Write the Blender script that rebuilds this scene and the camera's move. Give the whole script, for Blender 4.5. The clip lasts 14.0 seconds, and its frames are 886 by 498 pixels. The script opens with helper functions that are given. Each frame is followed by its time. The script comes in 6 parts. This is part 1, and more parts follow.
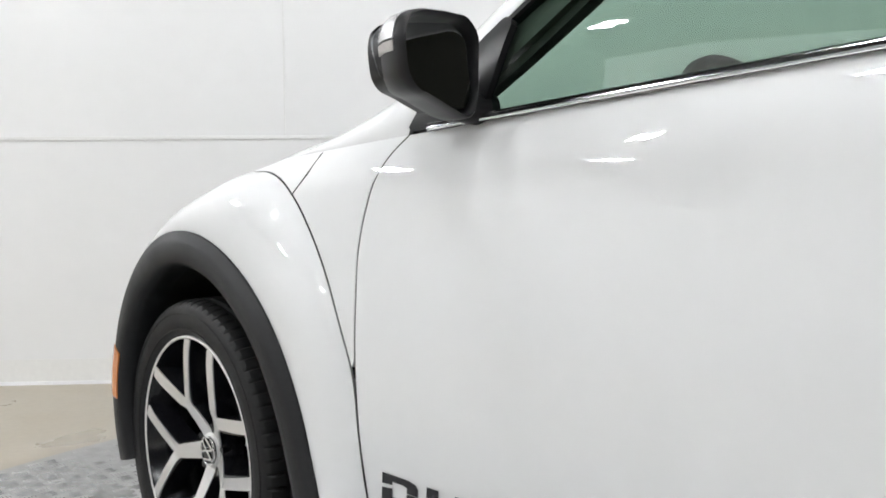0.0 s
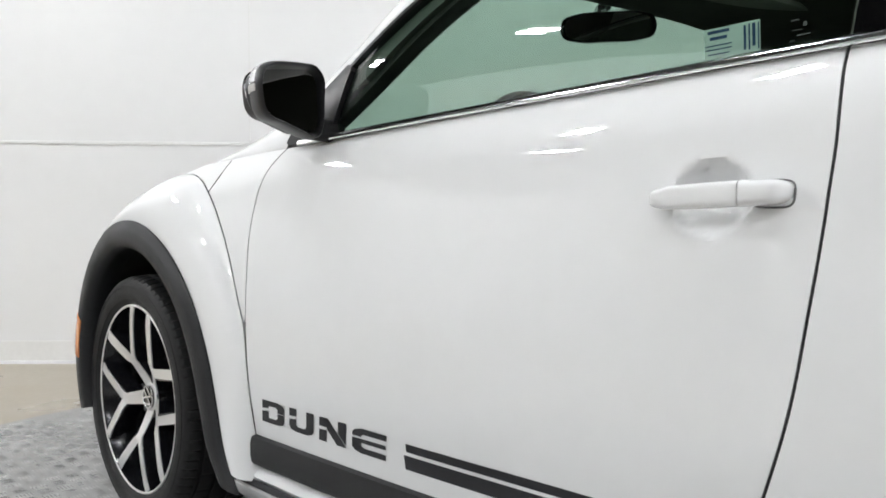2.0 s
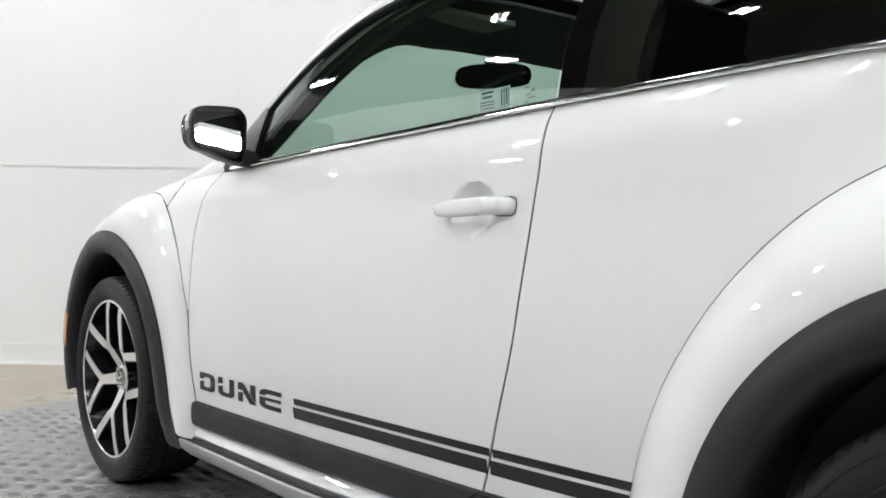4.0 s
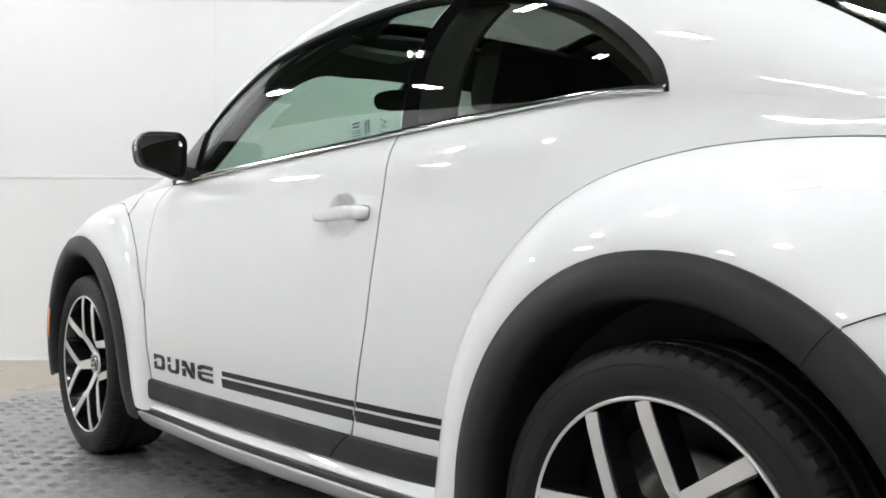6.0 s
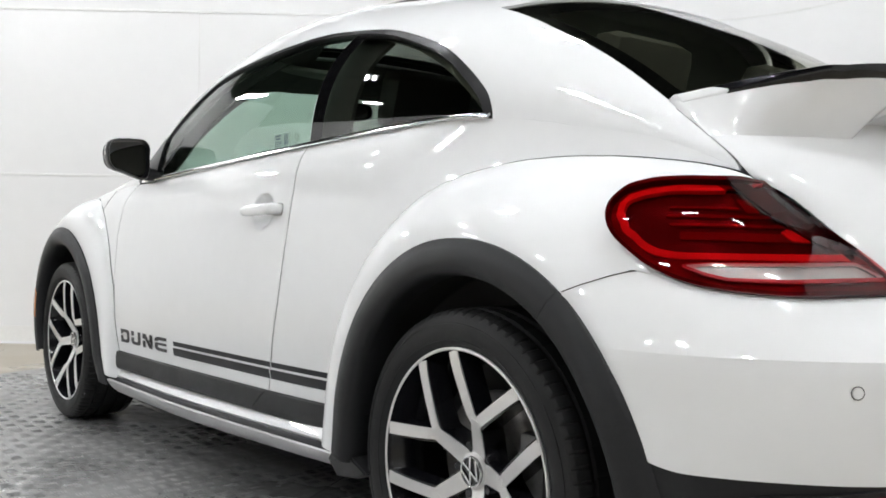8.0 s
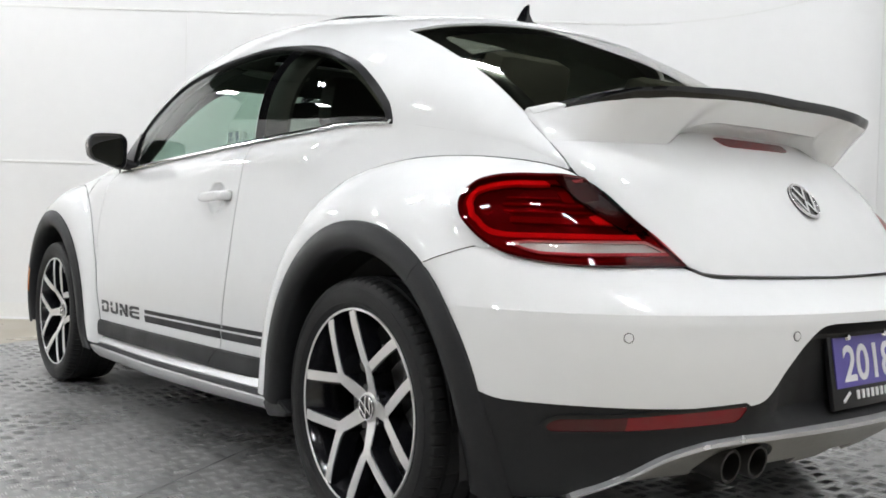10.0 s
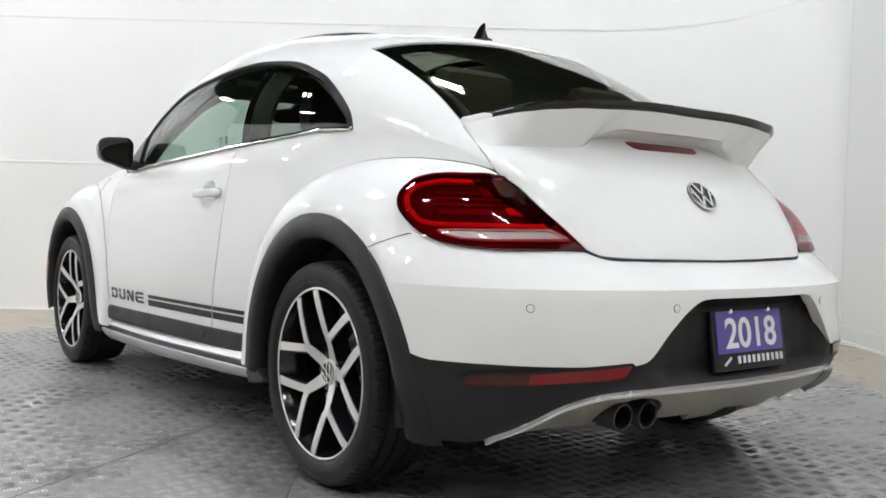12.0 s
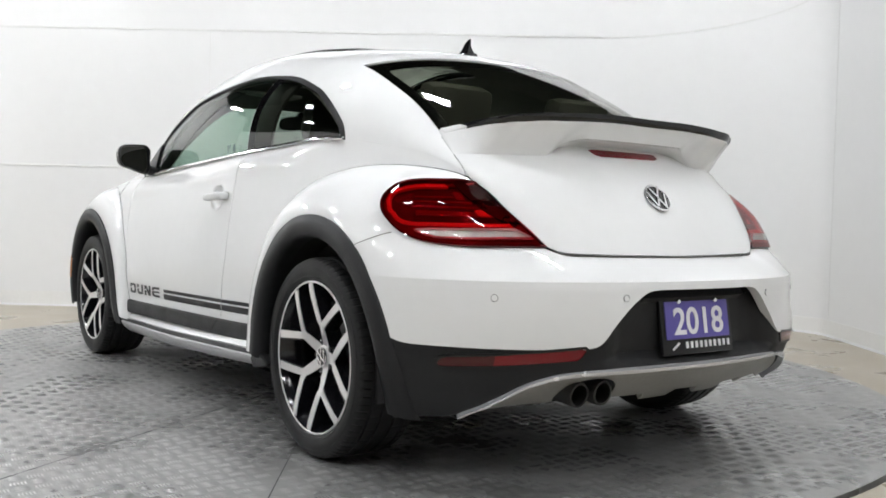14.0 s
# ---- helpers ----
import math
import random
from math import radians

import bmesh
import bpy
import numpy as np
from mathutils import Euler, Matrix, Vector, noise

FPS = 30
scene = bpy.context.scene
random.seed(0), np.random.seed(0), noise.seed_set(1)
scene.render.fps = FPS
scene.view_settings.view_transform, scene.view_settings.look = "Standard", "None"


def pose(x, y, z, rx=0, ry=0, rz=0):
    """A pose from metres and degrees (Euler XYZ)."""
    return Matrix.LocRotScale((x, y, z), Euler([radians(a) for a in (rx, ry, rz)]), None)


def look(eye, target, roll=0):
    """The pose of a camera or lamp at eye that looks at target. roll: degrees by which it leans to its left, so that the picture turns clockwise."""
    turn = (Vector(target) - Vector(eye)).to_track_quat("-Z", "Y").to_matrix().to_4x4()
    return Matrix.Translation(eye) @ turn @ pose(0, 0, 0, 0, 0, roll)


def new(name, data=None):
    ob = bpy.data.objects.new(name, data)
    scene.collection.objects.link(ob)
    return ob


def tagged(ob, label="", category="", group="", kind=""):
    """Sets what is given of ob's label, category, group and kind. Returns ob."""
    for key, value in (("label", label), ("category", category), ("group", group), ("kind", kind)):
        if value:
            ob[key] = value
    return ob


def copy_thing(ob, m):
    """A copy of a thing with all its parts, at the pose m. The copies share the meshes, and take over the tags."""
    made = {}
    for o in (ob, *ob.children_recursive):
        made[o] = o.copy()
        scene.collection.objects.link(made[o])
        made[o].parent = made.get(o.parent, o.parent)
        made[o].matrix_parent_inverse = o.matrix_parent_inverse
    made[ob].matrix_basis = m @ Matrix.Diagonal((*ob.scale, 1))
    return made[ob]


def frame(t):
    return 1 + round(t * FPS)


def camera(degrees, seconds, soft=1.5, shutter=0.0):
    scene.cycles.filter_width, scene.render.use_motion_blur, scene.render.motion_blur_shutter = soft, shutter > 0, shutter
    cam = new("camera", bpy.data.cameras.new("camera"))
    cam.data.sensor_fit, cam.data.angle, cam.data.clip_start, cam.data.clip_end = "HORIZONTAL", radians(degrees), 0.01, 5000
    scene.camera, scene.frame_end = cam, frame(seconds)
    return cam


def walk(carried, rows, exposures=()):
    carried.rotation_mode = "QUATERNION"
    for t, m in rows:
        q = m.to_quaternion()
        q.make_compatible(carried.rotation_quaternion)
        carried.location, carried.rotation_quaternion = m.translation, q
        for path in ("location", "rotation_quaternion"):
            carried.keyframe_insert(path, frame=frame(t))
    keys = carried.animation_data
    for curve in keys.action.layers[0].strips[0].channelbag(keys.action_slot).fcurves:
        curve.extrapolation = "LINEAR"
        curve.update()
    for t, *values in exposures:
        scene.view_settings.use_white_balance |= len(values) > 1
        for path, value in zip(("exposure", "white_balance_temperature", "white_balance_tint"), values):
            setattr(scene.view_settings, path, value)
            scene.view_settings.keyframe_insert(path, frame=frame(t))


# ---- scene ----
cam = camera(52.1, 14.0, soft=1.7)
PATH = [
    (0, (-1.7, -0.462, 0.858), (-0.395, 1.049, 0.748), -0.5),
    (0.5, (-1.732, -0.591, 0.852), (-0.416, 0.911, 0.741), 0.0),
    (1, (-1.762, -0.736, 0.836), (-0.446, 0.767, 0.74), 0.5),
    (1.5, (-1.782, -0.874, 0.839), (-0.472, 0.634, 0.742), 0.4),
    (2, (-1.807, -1.005, 0.842), (-0.501, 0.505, 0.745), 0.3),
    (2.5, (-1.827, -1.14, 0.838), (-0.529, 0.379, 0.75), 0.4),
    (3, (-1.85, -1.283, 0.821), (-0.561, 0.244, 0.756), 0.7),
    (5.5, (-1.916, -1.96, 0.815), (-0.659, -0.405, 0.777), 0.5),
    (6, (-1.933, -2.089, 0.816), (-0.677, -0.533, 0.779), 0.2),
    (6.5, (-1.961, -2.223, 0.81), (-0.704, -0.667, 0.781), 0.4),
    (7, (-1.98, -2.354, 0.809), (-0.726, -0.797, 0.78), 0.5),
    (7.5, (-2.001, -2.488, 0.802), (-0.747, -0.931, 0.775), 0.8),
    (8, (-2.002, -2.615, 0.8), (-0.754, -1.053, 0.766), 1.0),
    (8.5, (-2.022, -2.747, 0.794), (-0.773, -1.185, 0.754), 1.2),
    (10.8, (-2.115, -3.294, 0.793), (-0.88, -1.723, 0.727), 1.7),
    (11, (-2.124, -3.338, 0.792), (-0.892, -1.764, 0.725), 1.7),
    (11.5, (-2.143, -3.448, 0.786), (-0.925, -1.863, 0.721), 1.6),
    (12, (-2.163, -3.541, 0.78), (-0.955, -1.949, 0.717), 1.5),
    (12.5, (-2.185, -3.629, 0.782), (-0.986, -2.03, 0.717), 1.5),
    (13, (-2.211, -3.711, 0.786), (-1.019, -2.106, 0.719), 1.5),
    (13.5, (-2.233, -3.783, 0.781), (-1.048, -2.173, 0.718), 1.4),
    (14, (-2.25, -3.85, 0.784), (-1.074, -2.234, 0.72), 1.4),
]
walk(cam, [(t, look(eye, target, roll)) for t, eye, target, roll in PATH])

from mathutils.geometry import tessellate_polygon

# ---- light ----
world = bpy.data.worlds.new("world")
scene.world = world
world.use_nodes = True
world.node_tree.nodes["Background"].inputs[0].default_value = (0.02, 0.02, 0.02, 1)
world.node_tree.nodes["Background"].inputs[1].default_value = 1.0
scene.view_settings.exposure = 0.0
TUBE = 203.0          # strength of the LED tubes

# the room is turned against the car
ROOM = radians(-37.5)
RU = Vector((math.cos(ROOM), math.sin(ROOM), 0))      # along the long wall
RN = Vector((-math.sin(ROOM), math.cos(ROOM), 0))     # towards the long wall
RM = Matrix.Rotation(ROOM, 4, "Z")
LM = Matrix.Rotation(radians(-39.0), 4, "Z")          # the rows of ceiling lights


# ---- materials ----
def mat(name, color, rough=0.5, metal=0.0, vary=0.05, scale=6.0, bump=0.0, bscale=200.0, coat=0.0, spec=0.5, dirt=0.0):
    m = bpy.data.materials.new(name)
    m.use_nodes = True
    nt = m.node_tree
    b = nt.nodes["Principled BSDF"]
    b.inputs["Base Color"].default_value = (*color, 1)
    b.inputs["Roughness"].default_value = rough
    b.inputs["Metallic"].default_value = metal
    b.inputs["Specular IOR Level"].default_value = spec
    b.inputs["Coat Weight"].default_value = coat
    b.inputs["Coat Roughness"].default_value = 0.02
    tc = nt.nodes.new("ShaderNodeTexCoord")
    if vary > 0:
        n1 = nt.nodes.new("ShaderNodeTexNoise")
        n1.inputs["Scale"].default_value = scale
        n1.inputs["Detail"].default_value = 6
        nt.links.new(tc.outputs["Object"], n1.inputs["Vector"])
        n2 = nt.nodes.new("ShaderNodeTexNoise")
        n2.inputs["Scale"].default_value = scale * 14
        n2.inputs["Detail"].default_value = 4
        nt.links.new(tc.outputs["Object"], n2.inputs["Vector"])
        mx = nt.nodes.new("ShaderNodeMath")
        mx.operation = "ADD"
        nt.links.new(n1.outputs["Fac"], mx.inputs[0])
        nt.links.new(n2.outputs["Fac"], mx.inputs[1])
        ramp = nt.nodes.new("ShaderNodeMapRange")
        ramp.inputs["From Min"].default_value = 0.7
        ramp.inputs["From Max"].default_value = 1.3
        ramp.inputs["To Min"].default_value = 1 - vary
        ramp.inputs["To Max"].default_value = 1 + vary
        nt.links.new(mx.outputs[0], ramp.inputs["Value"])
        mul = nt.nodes.new("ShaderNodeVectorMath")
        mul.operation = "SCALE"
        mul.inputs[0].default_value = color
        nt.links.new(ramp.outputs[0], mul.inputs["Scale"])
        nt.links.new(mul.outputs[0], b.inputs["Base Color"])
        r2 = nt.nodes.new("ShaderNodeMapRange")
        r2.inputs["From Min"].default_value = 0.3
        r2.inputs["From Max"].default_value = 0.7
        r2.inputs["To Min"].default_value = max(0.0, rough - 0.08 - dirt)
        r2.inputs["To Max"].default_value = min(1.0, rough + 0.08 + dirt)
        nt.links.new(n1.outputs["Fac"], r2.inputs["Value"])
        if vary > 0.03:
            nt.links.new(r2.outputs[0], b.inputs["Roughness"])
    if bump > 0:
        n3 = nt.nodes.new("ShaderNodeTexNoise")
        n3.inputs["Scale"].default_value = bscale
        n3.inputs["Detail"].default_value = 3
        nt.links.new(tc.outputs["Object"], n3.inputs["Vector"])
        bp = nt.nodes.new("ShaderNodeBump")
        bp.inputs["Strength"].default_value = bump
        bp.inputs["Distance"].default_value = 0.002
        nt.links.new(n3.outputs["Fac"], bp.inputs["Height"])
        nt.links.new(bp.outputs[0], b.inputs["Normal"])
    return m


def glass(name, tint, rough=0.0, face=0.07):
    """Thin tinted glazing: it lets tinted light through and mirrors by Fresnel."""
    m = bpy.data.materials.new(name)
    m.use_nodes = True
    nt = m.node_tree
    nt.nodes.remove(nt.nodes["Principled BSDF"])
    out = nt.nodes["Material Output"]
    tr = nt.nodes.new("ShaderNodeBsdfTransparent")
    tr.inputs[0].default_value = (*tint, 1)
    gl = nt.nodes.new("ShaderNodeBsdfGlossy")
    gl.inputs["Roughness"].default_value = rough
    fr = nt.nodes.new("ShaderNodeLayerWeight")
    fr.inputs["Blend"].default_value = 0.5
    pw = nt.nodes.new("ShaderNodeMath")
    pw.operation = "POWER"
    pw.inputs[1].default_value = 5.0
    nt.links.new(fr.outputs["Facing"], pw.inputs[0])
    ma = nt.nodes.new("ShaderNodeMath")
    ma.operation = "MULTIPLY_ADD"
    ma.inputs[1].default_value = 1 - face
    ma.inputs[2].default_value = face
    nt.links.new(pw.outputs[0], ma.inputs[0])
    mx = nt.nodes.new("ShaderNodeMixShader")
    nt.links.new(ma.outputs[0], mx.inputs[0])
    nt.links.new(tr.outputs[0], mx.inputs[1])
    nt.links.new(gl.outputs[0], mx.inputs[2])
    nt.links.new(mx.outputs[0], out.inputs["Surface"])
    return m


def emit(name, color, strength):
    m = bpy.data.materials.new(name)
    m.use_nodes = True
    b = m.node_tree.nodes["Principled BSDF"]
    b.inputs["Base Color"].default_value = (*color, 1)
    b.inputs["Emission Color"].default_value = (*color, 1)
    b.inputs["Emission Strength"].default_value = strength
    return m


PAINT = mat("white_paint", (0.80, 0.805, 0.81), 0.5, vary=0.012, scale=1.5, coat=1.0, spec=0.0)
SHELL = mat("black_underbody", (0.012, 0.012, 0.013), 0.7, vary=0.1)
CLAD = mat("grained_black_plastic", (0.0115, 0.0118, 0.013), 0.52, spec=0.30, vary=0.12, scale=9, bump=0.25, bscale=1400)
BLKGLASS = mat("black_printed_glass", (0.004, 0.004, 0.0045), 0.02, vary=0)
GLOSSBLK = mat("gloss_black_trim", (0.007, 0.007, 0.008), 0.10, vary=0.04)
SATBLK = mat("satin_black_trim", (0.010, 0.010, 0.011), 0.38, spec=0.3, vary=0.08)
DECAL = mat("dark_grey_vinyl", (0.012, 0.012, 0.015), 0.45, spec=0.3, vary=0.06)
CHROME = mat("chrome", (0.82, 0.82, 0.83), 0.12, 1.0, vary=0.02)
SILVER = mat("silver_paint", (0.80, 0.80, 0.82), 0.22, 0.55, vary=0.05, coat=0.4)
GREYSKID = mat("grey_metallic_skid", (0.31, 0.30, 0.275), 0.45, 0.35, vary=0.06)
RUBBER = mat("tyre_rubber", (0.011, 0.011, 0.0115), 0.55, spec=0.25, vary=0.18, scale=11, bump=0.25, bscale=500)
RIMFACE = mat("machined_alloy", (0.74, 0.73, 0.72), 0.38, 0.75, vary=0.05, scale=30)
RIMBLK = mat("gloss_black_alloy", (0.008, 0.008, 0.010), 0.18, 0.0, vary=0.05)
DISC = mat("brake_steel", (0.30, 0.29, 0.28), 0.45, 0.9, vary=0.15, scale=20)
CALIPER = mat("cast_grey", (0.16, 0.16, 0.16), 0.5, 0.5, vary=0.15)
MIRROR = mat("mirror_silver", (0.85, 0.87, 0.88), 0.01, 1.0, vary=0)
GLASS_F = glass("green_tinted_glass", (0.60, 0.73, 0.66), face=0.09)
GLASS_W = glass("windscreen_glass", (0.60, 0.73, 0.66))
GLASS_R = glass("privacy_glass", (0.33, 0.35, 0.32), face=0.08)
GLASS_S = glass("sunroof_glass", (0.42, 0.46, 0.43), face=0.05)
GLASS_B = glass("rear_privacy_glass", (0.58, 0.60, 0.52), face=0.12)
RED = mat("red_lamp_plastic", (0.16, 0.016, 0.024), 0.35, vary=0.06, scale=9)
REDMID = mat("dim_red_lamp_plastic", (0.15, 0.014, 0.020), 0.35, vary=0.08, scale=9)
REDDARK = mat("smoked_lamp_plastic", (0.042, 0.008, 0.010), 0.35, vary=0.12, scale=12)
SMOKE = mat("smoked_black_plastic", (0.010, 0.004, 0.005), 0.3, vary=0.1, scale=12)
REDBRIGHT = mat("bright_red_light_guide", (0.80, 0.20, 0.18), 0.30, vary=0.04)
LENS_RED = glass("red_lamp_lens", (0.68, 0.085, 0.105), face=0.04)
LENS_CLEAR = glass("clear_lamp_lens", (0.92, 0.92, 0.92), face=0.04)
CLEAR = mat("lamp_reflector", (0.46, 0.44, 0.42), 0.42, 0.3, vary=0.14, scale=22)
REFLEX = mat("red_reflector", (0.17, 0.004, 0.010), 0.15, vary=0.05, bump=0.1, bscale=500)
REFLDARK = mat("smoked_red_reflector", (0.055, 0.003, 0.006), 0.06, vary=0.05)
SILVER_D = mat("satin_silver_sill", (0.62, 0.62, 0.63), 0.34, 0.5, vary=0.05)
AMBER = mat("amber_marker", (0.62, 0.20, 0.05), 0.2, vary=0.05, coat=0.7)
TRIM_IN = mat("dark_interior_trim", (0.12, 0.117, 0.108), 0.6, vary=0.1, bump=0.2, bscale=800)
HEADLINER = mat("grey_headliner", (0.40, 0.395, 0.36), 0.9, vary=0.08, bump=0.2, bscale=600)
SEAT = mat("dark_seat_cloth", (0.095, 0.093, 0.086), 0.8, vary=0.15, bump=0.3, bscale=700)
ETCHED = mat("etched_glass", (0.035, 0.045, 0.040), 0.9, vary=0.02)
PAPER = mat("window_sticker_paper", (0.80, 0.86, 0.86), 0.6, vary=0.02)
INK = mat("printed_ink", (0.05, 0.08, 0.20), 0.6, vary=0.05)
PURPLE = mat("purple_placard", (0.105, 0.085, 0.36), 0.45, vary=0.04, scale=20)
WHITEP = mat("white_print", (0.80, 0.80, 0.82), 0.5, vary=0.02)
EXHAUST = mat("sooty_exhaust_steel", (0.022, 0.021, 0.020), 0.55, 0.3, vary=0.25, scale=25)
WALL = mat("white_wall_panel", (0.74, 0.74, 0.74), 0.30, vary=0.012, scale=0.8, bump=0.02, bscale=5, spec=0.5)
JOINT = mat("panel_joint_strip", (0.70, 0.70, 0.69), 0.4, vary=0.03)
BASEB = mat("cove_base_white", (0.74, 0.735, 0.72), 0.35, vary=0.03, scale=3)
FLOOR = mat("beige_epoxy_floor", (0.36, 0.32, 0.25), 0.32, vary=0.08, scale=2.5, bump=0.05, bscale=60)
PLATE = mat("tread_plate_steel", (0.34, 0.34, 0.335), 0.34, 0.5, vary=0.14, scale=2.2, dirt=0.08, bump=0.06, bscale=120)
LUG = mat("worn_tread_lugs", (0.45, 0.45, 0.445), 0.27, 0.6, vary=0.14, scale=2.2)
GAP = mat("dark_joint", (0.015, 0.015, 0.018), 0.7, vary=0.05)
CEIL = mat("dark_ceiling", (0.006, 0.006, 0.005), 0.8, vary=0.1, spec=0.0)
LED = emit("led_tube", (0.970, 0.985, 1.0), TUBE)
FIXT = mat("white_fixture", (0.7, 0.7, 0.7), 0.4, vary=0.02)


# ---- mesh tools ----
def link(name, mesh, material, parent=None, label="", smooth=True):
    if not isinstance(material, (list, tuple)):
        material = [material]
    for m in material:
        mesh.materials.append(m)
    if smooth:
        mesh.shade_smooth()
    ob = new(name, mesh)
    if parent is not None:
        ob.parent = parent
    if label:
        ob["label"] = label
    return ob


def part(name, bm, material, parent=None, label="", smooth=False, sharp=35):
    if smooth:
        for f in bm.faces:
            f.smooth = True
        for e in bm.edges:
            if len(e.link_faces) == 2 and e.calc_face_angle(0) > radians(sharp):
                e.smooth = False
    mesh = bpy.data.meshes.new(name)
    bm.to_mesh(mesh)
    bm.free()
    return link(name, mesh, material, parent, label, smooth=False)


def bm_box(bm, c, s, m=None, bevel=0.0):
    """A box of size s round c, its edges rounded, in the frame m."""
    t = Matrix.Translation(c) @ Matrix.Diagonal((*s, 1))
    r = bmesh.ops.create_cube(bm, size=1, matrix=t)
    vs = r["verts"]
    if bevel:
        es = list({e for v in vs for e in v.link_edges})
        r = bmesh.ops.bevel(bm, geom=es, offset=bevel, segments=2, affect="EDGES", profile=0.6)
        vs = list({v for f in r["faces"] for v in f.verts} | {v for v in vs if v.is_valid})
    if m is not None:
        bmesh.ops.transform(bm, matrix=m, verts=vs)
    return vs


def box(name, c, s, material, parent=None, label="", m=None, bevel=0.004):
    bm = bmesh.new()
    bm_box(bm, c, s, m, bevel)
    return part(name, bm, material, parent, label, smooth=bevel > 0)


def spline(pts, n, closed=False):
    """n points along a smooth curve through pts."""
    p = np.array(pts, float)
    if closed:
        p = np.vstack([p[-1:], p, p[:2]])
    else:
        p = np.vstack([2 * p[0] - p[1], p, 2 * p[-1] - p[-2]])
    seg = len(p) - 3
    chord = np.maximum(np.linalg.norm(np.diff(p, axis=0), axis=1), 1e-9)
    cum = np.r_[0, np.cumsum(chord[1:1 + seg])]
    u = np.linspace(0, cum[-1], n, endpoint=not closed)
    i = np.clip(np.searchsorted(cum, u, side="right") - 1, 0, seg - 1)
    t = ((u - cum[i]) / (cum[i + 1] - cum[i]))[:, None]
    a, b, c, d = p[i], p[i + 1], p[i + 2], p[i + 3]
    h0, h1, h2 = chord[i][:, None], chord[i + 1][:, None], chord[i + 2][:, None]
    m1 = ((b - a) / h0 * h1 + (c - b) / h1 * h0) / (h0 + h1) * h1
    m2 = ((c - b) / h1 * h2 + (d - c) / h2 * h1) / (h1 + h2) * h1
    return (2 * t**3 - 3 * t**2 + 1) * b + (t**3 - 2 * t**2 + t) * m1 + (-2 * t**3 + 3 * t**2) * c + (t**3 - t**2) * m2


def along(x, xs, ys):
    """A smooth function through (xs, ys)."""
    xs, ys = np.array(xs, float), np.array(ys, float)
    if xs[0] > xs[-1]:
        xs, ys = xs[::-1], ys[::-1]
    x = np.asarray(x, float)
    d = np.gradient(ys, xs)
    i = np.clip(np.searchsorted(xs, x) - 1, 0, len(xs) - 2)
    h = xs[i + 1] - xs[i]
    t = np.clip((x - xs[i]) / h, -0.5, 1.5)
    return (2 * t**3 - 3 * t**2 + 1) * ys[i] + (t**3 - 2 * t**2 + t) * h * d[i] + (-2 * t**3 + 3 * t**2) * ys[i + 1] + (t**3 - t**2) * h * d[i + 1]


def inside(px, py, poly):
    """Signed distance of the points to a closed outline, positive inside."""
    px, py = np.asarray(px, float), np.asarray(py, float)
    poly = np.asarray(poly, float)
    best = np.full(px.shape, 1e9)
    odd = np.zeros(px.shape, bool)
    for (ax, ay), (bx, by) in zip(poly, np.roll(poly, -1, axis=0)):
        dx, dy = bx - ax, by - ay
        t = np.clip(((px - ax) * dx + (py - ay) * dy) / (dx * dx + dy * dy + 1e-18), 0, 1)
        best = np.minimum(best, (px - ax - t * dx) ** 2 + (py - ay - t * dy) ** 2)
        if ay != by:
            cross = ((ay > py) != (by > py)) & (px < (bx - ax) * (py - ay) / (by - ay) + ax)
            odd ^= cross
    return np.where(odd, 1, -1) * np.sqrt(best)


def normals(P):
    du, dv = np.gradient(P, axis=0), np.gradient(P, axis=1)
    n = np.cross(du, dv)
    return n / np.maximum(np.linalg.norm(n, axis=2, keepdims=True), 1e-12)


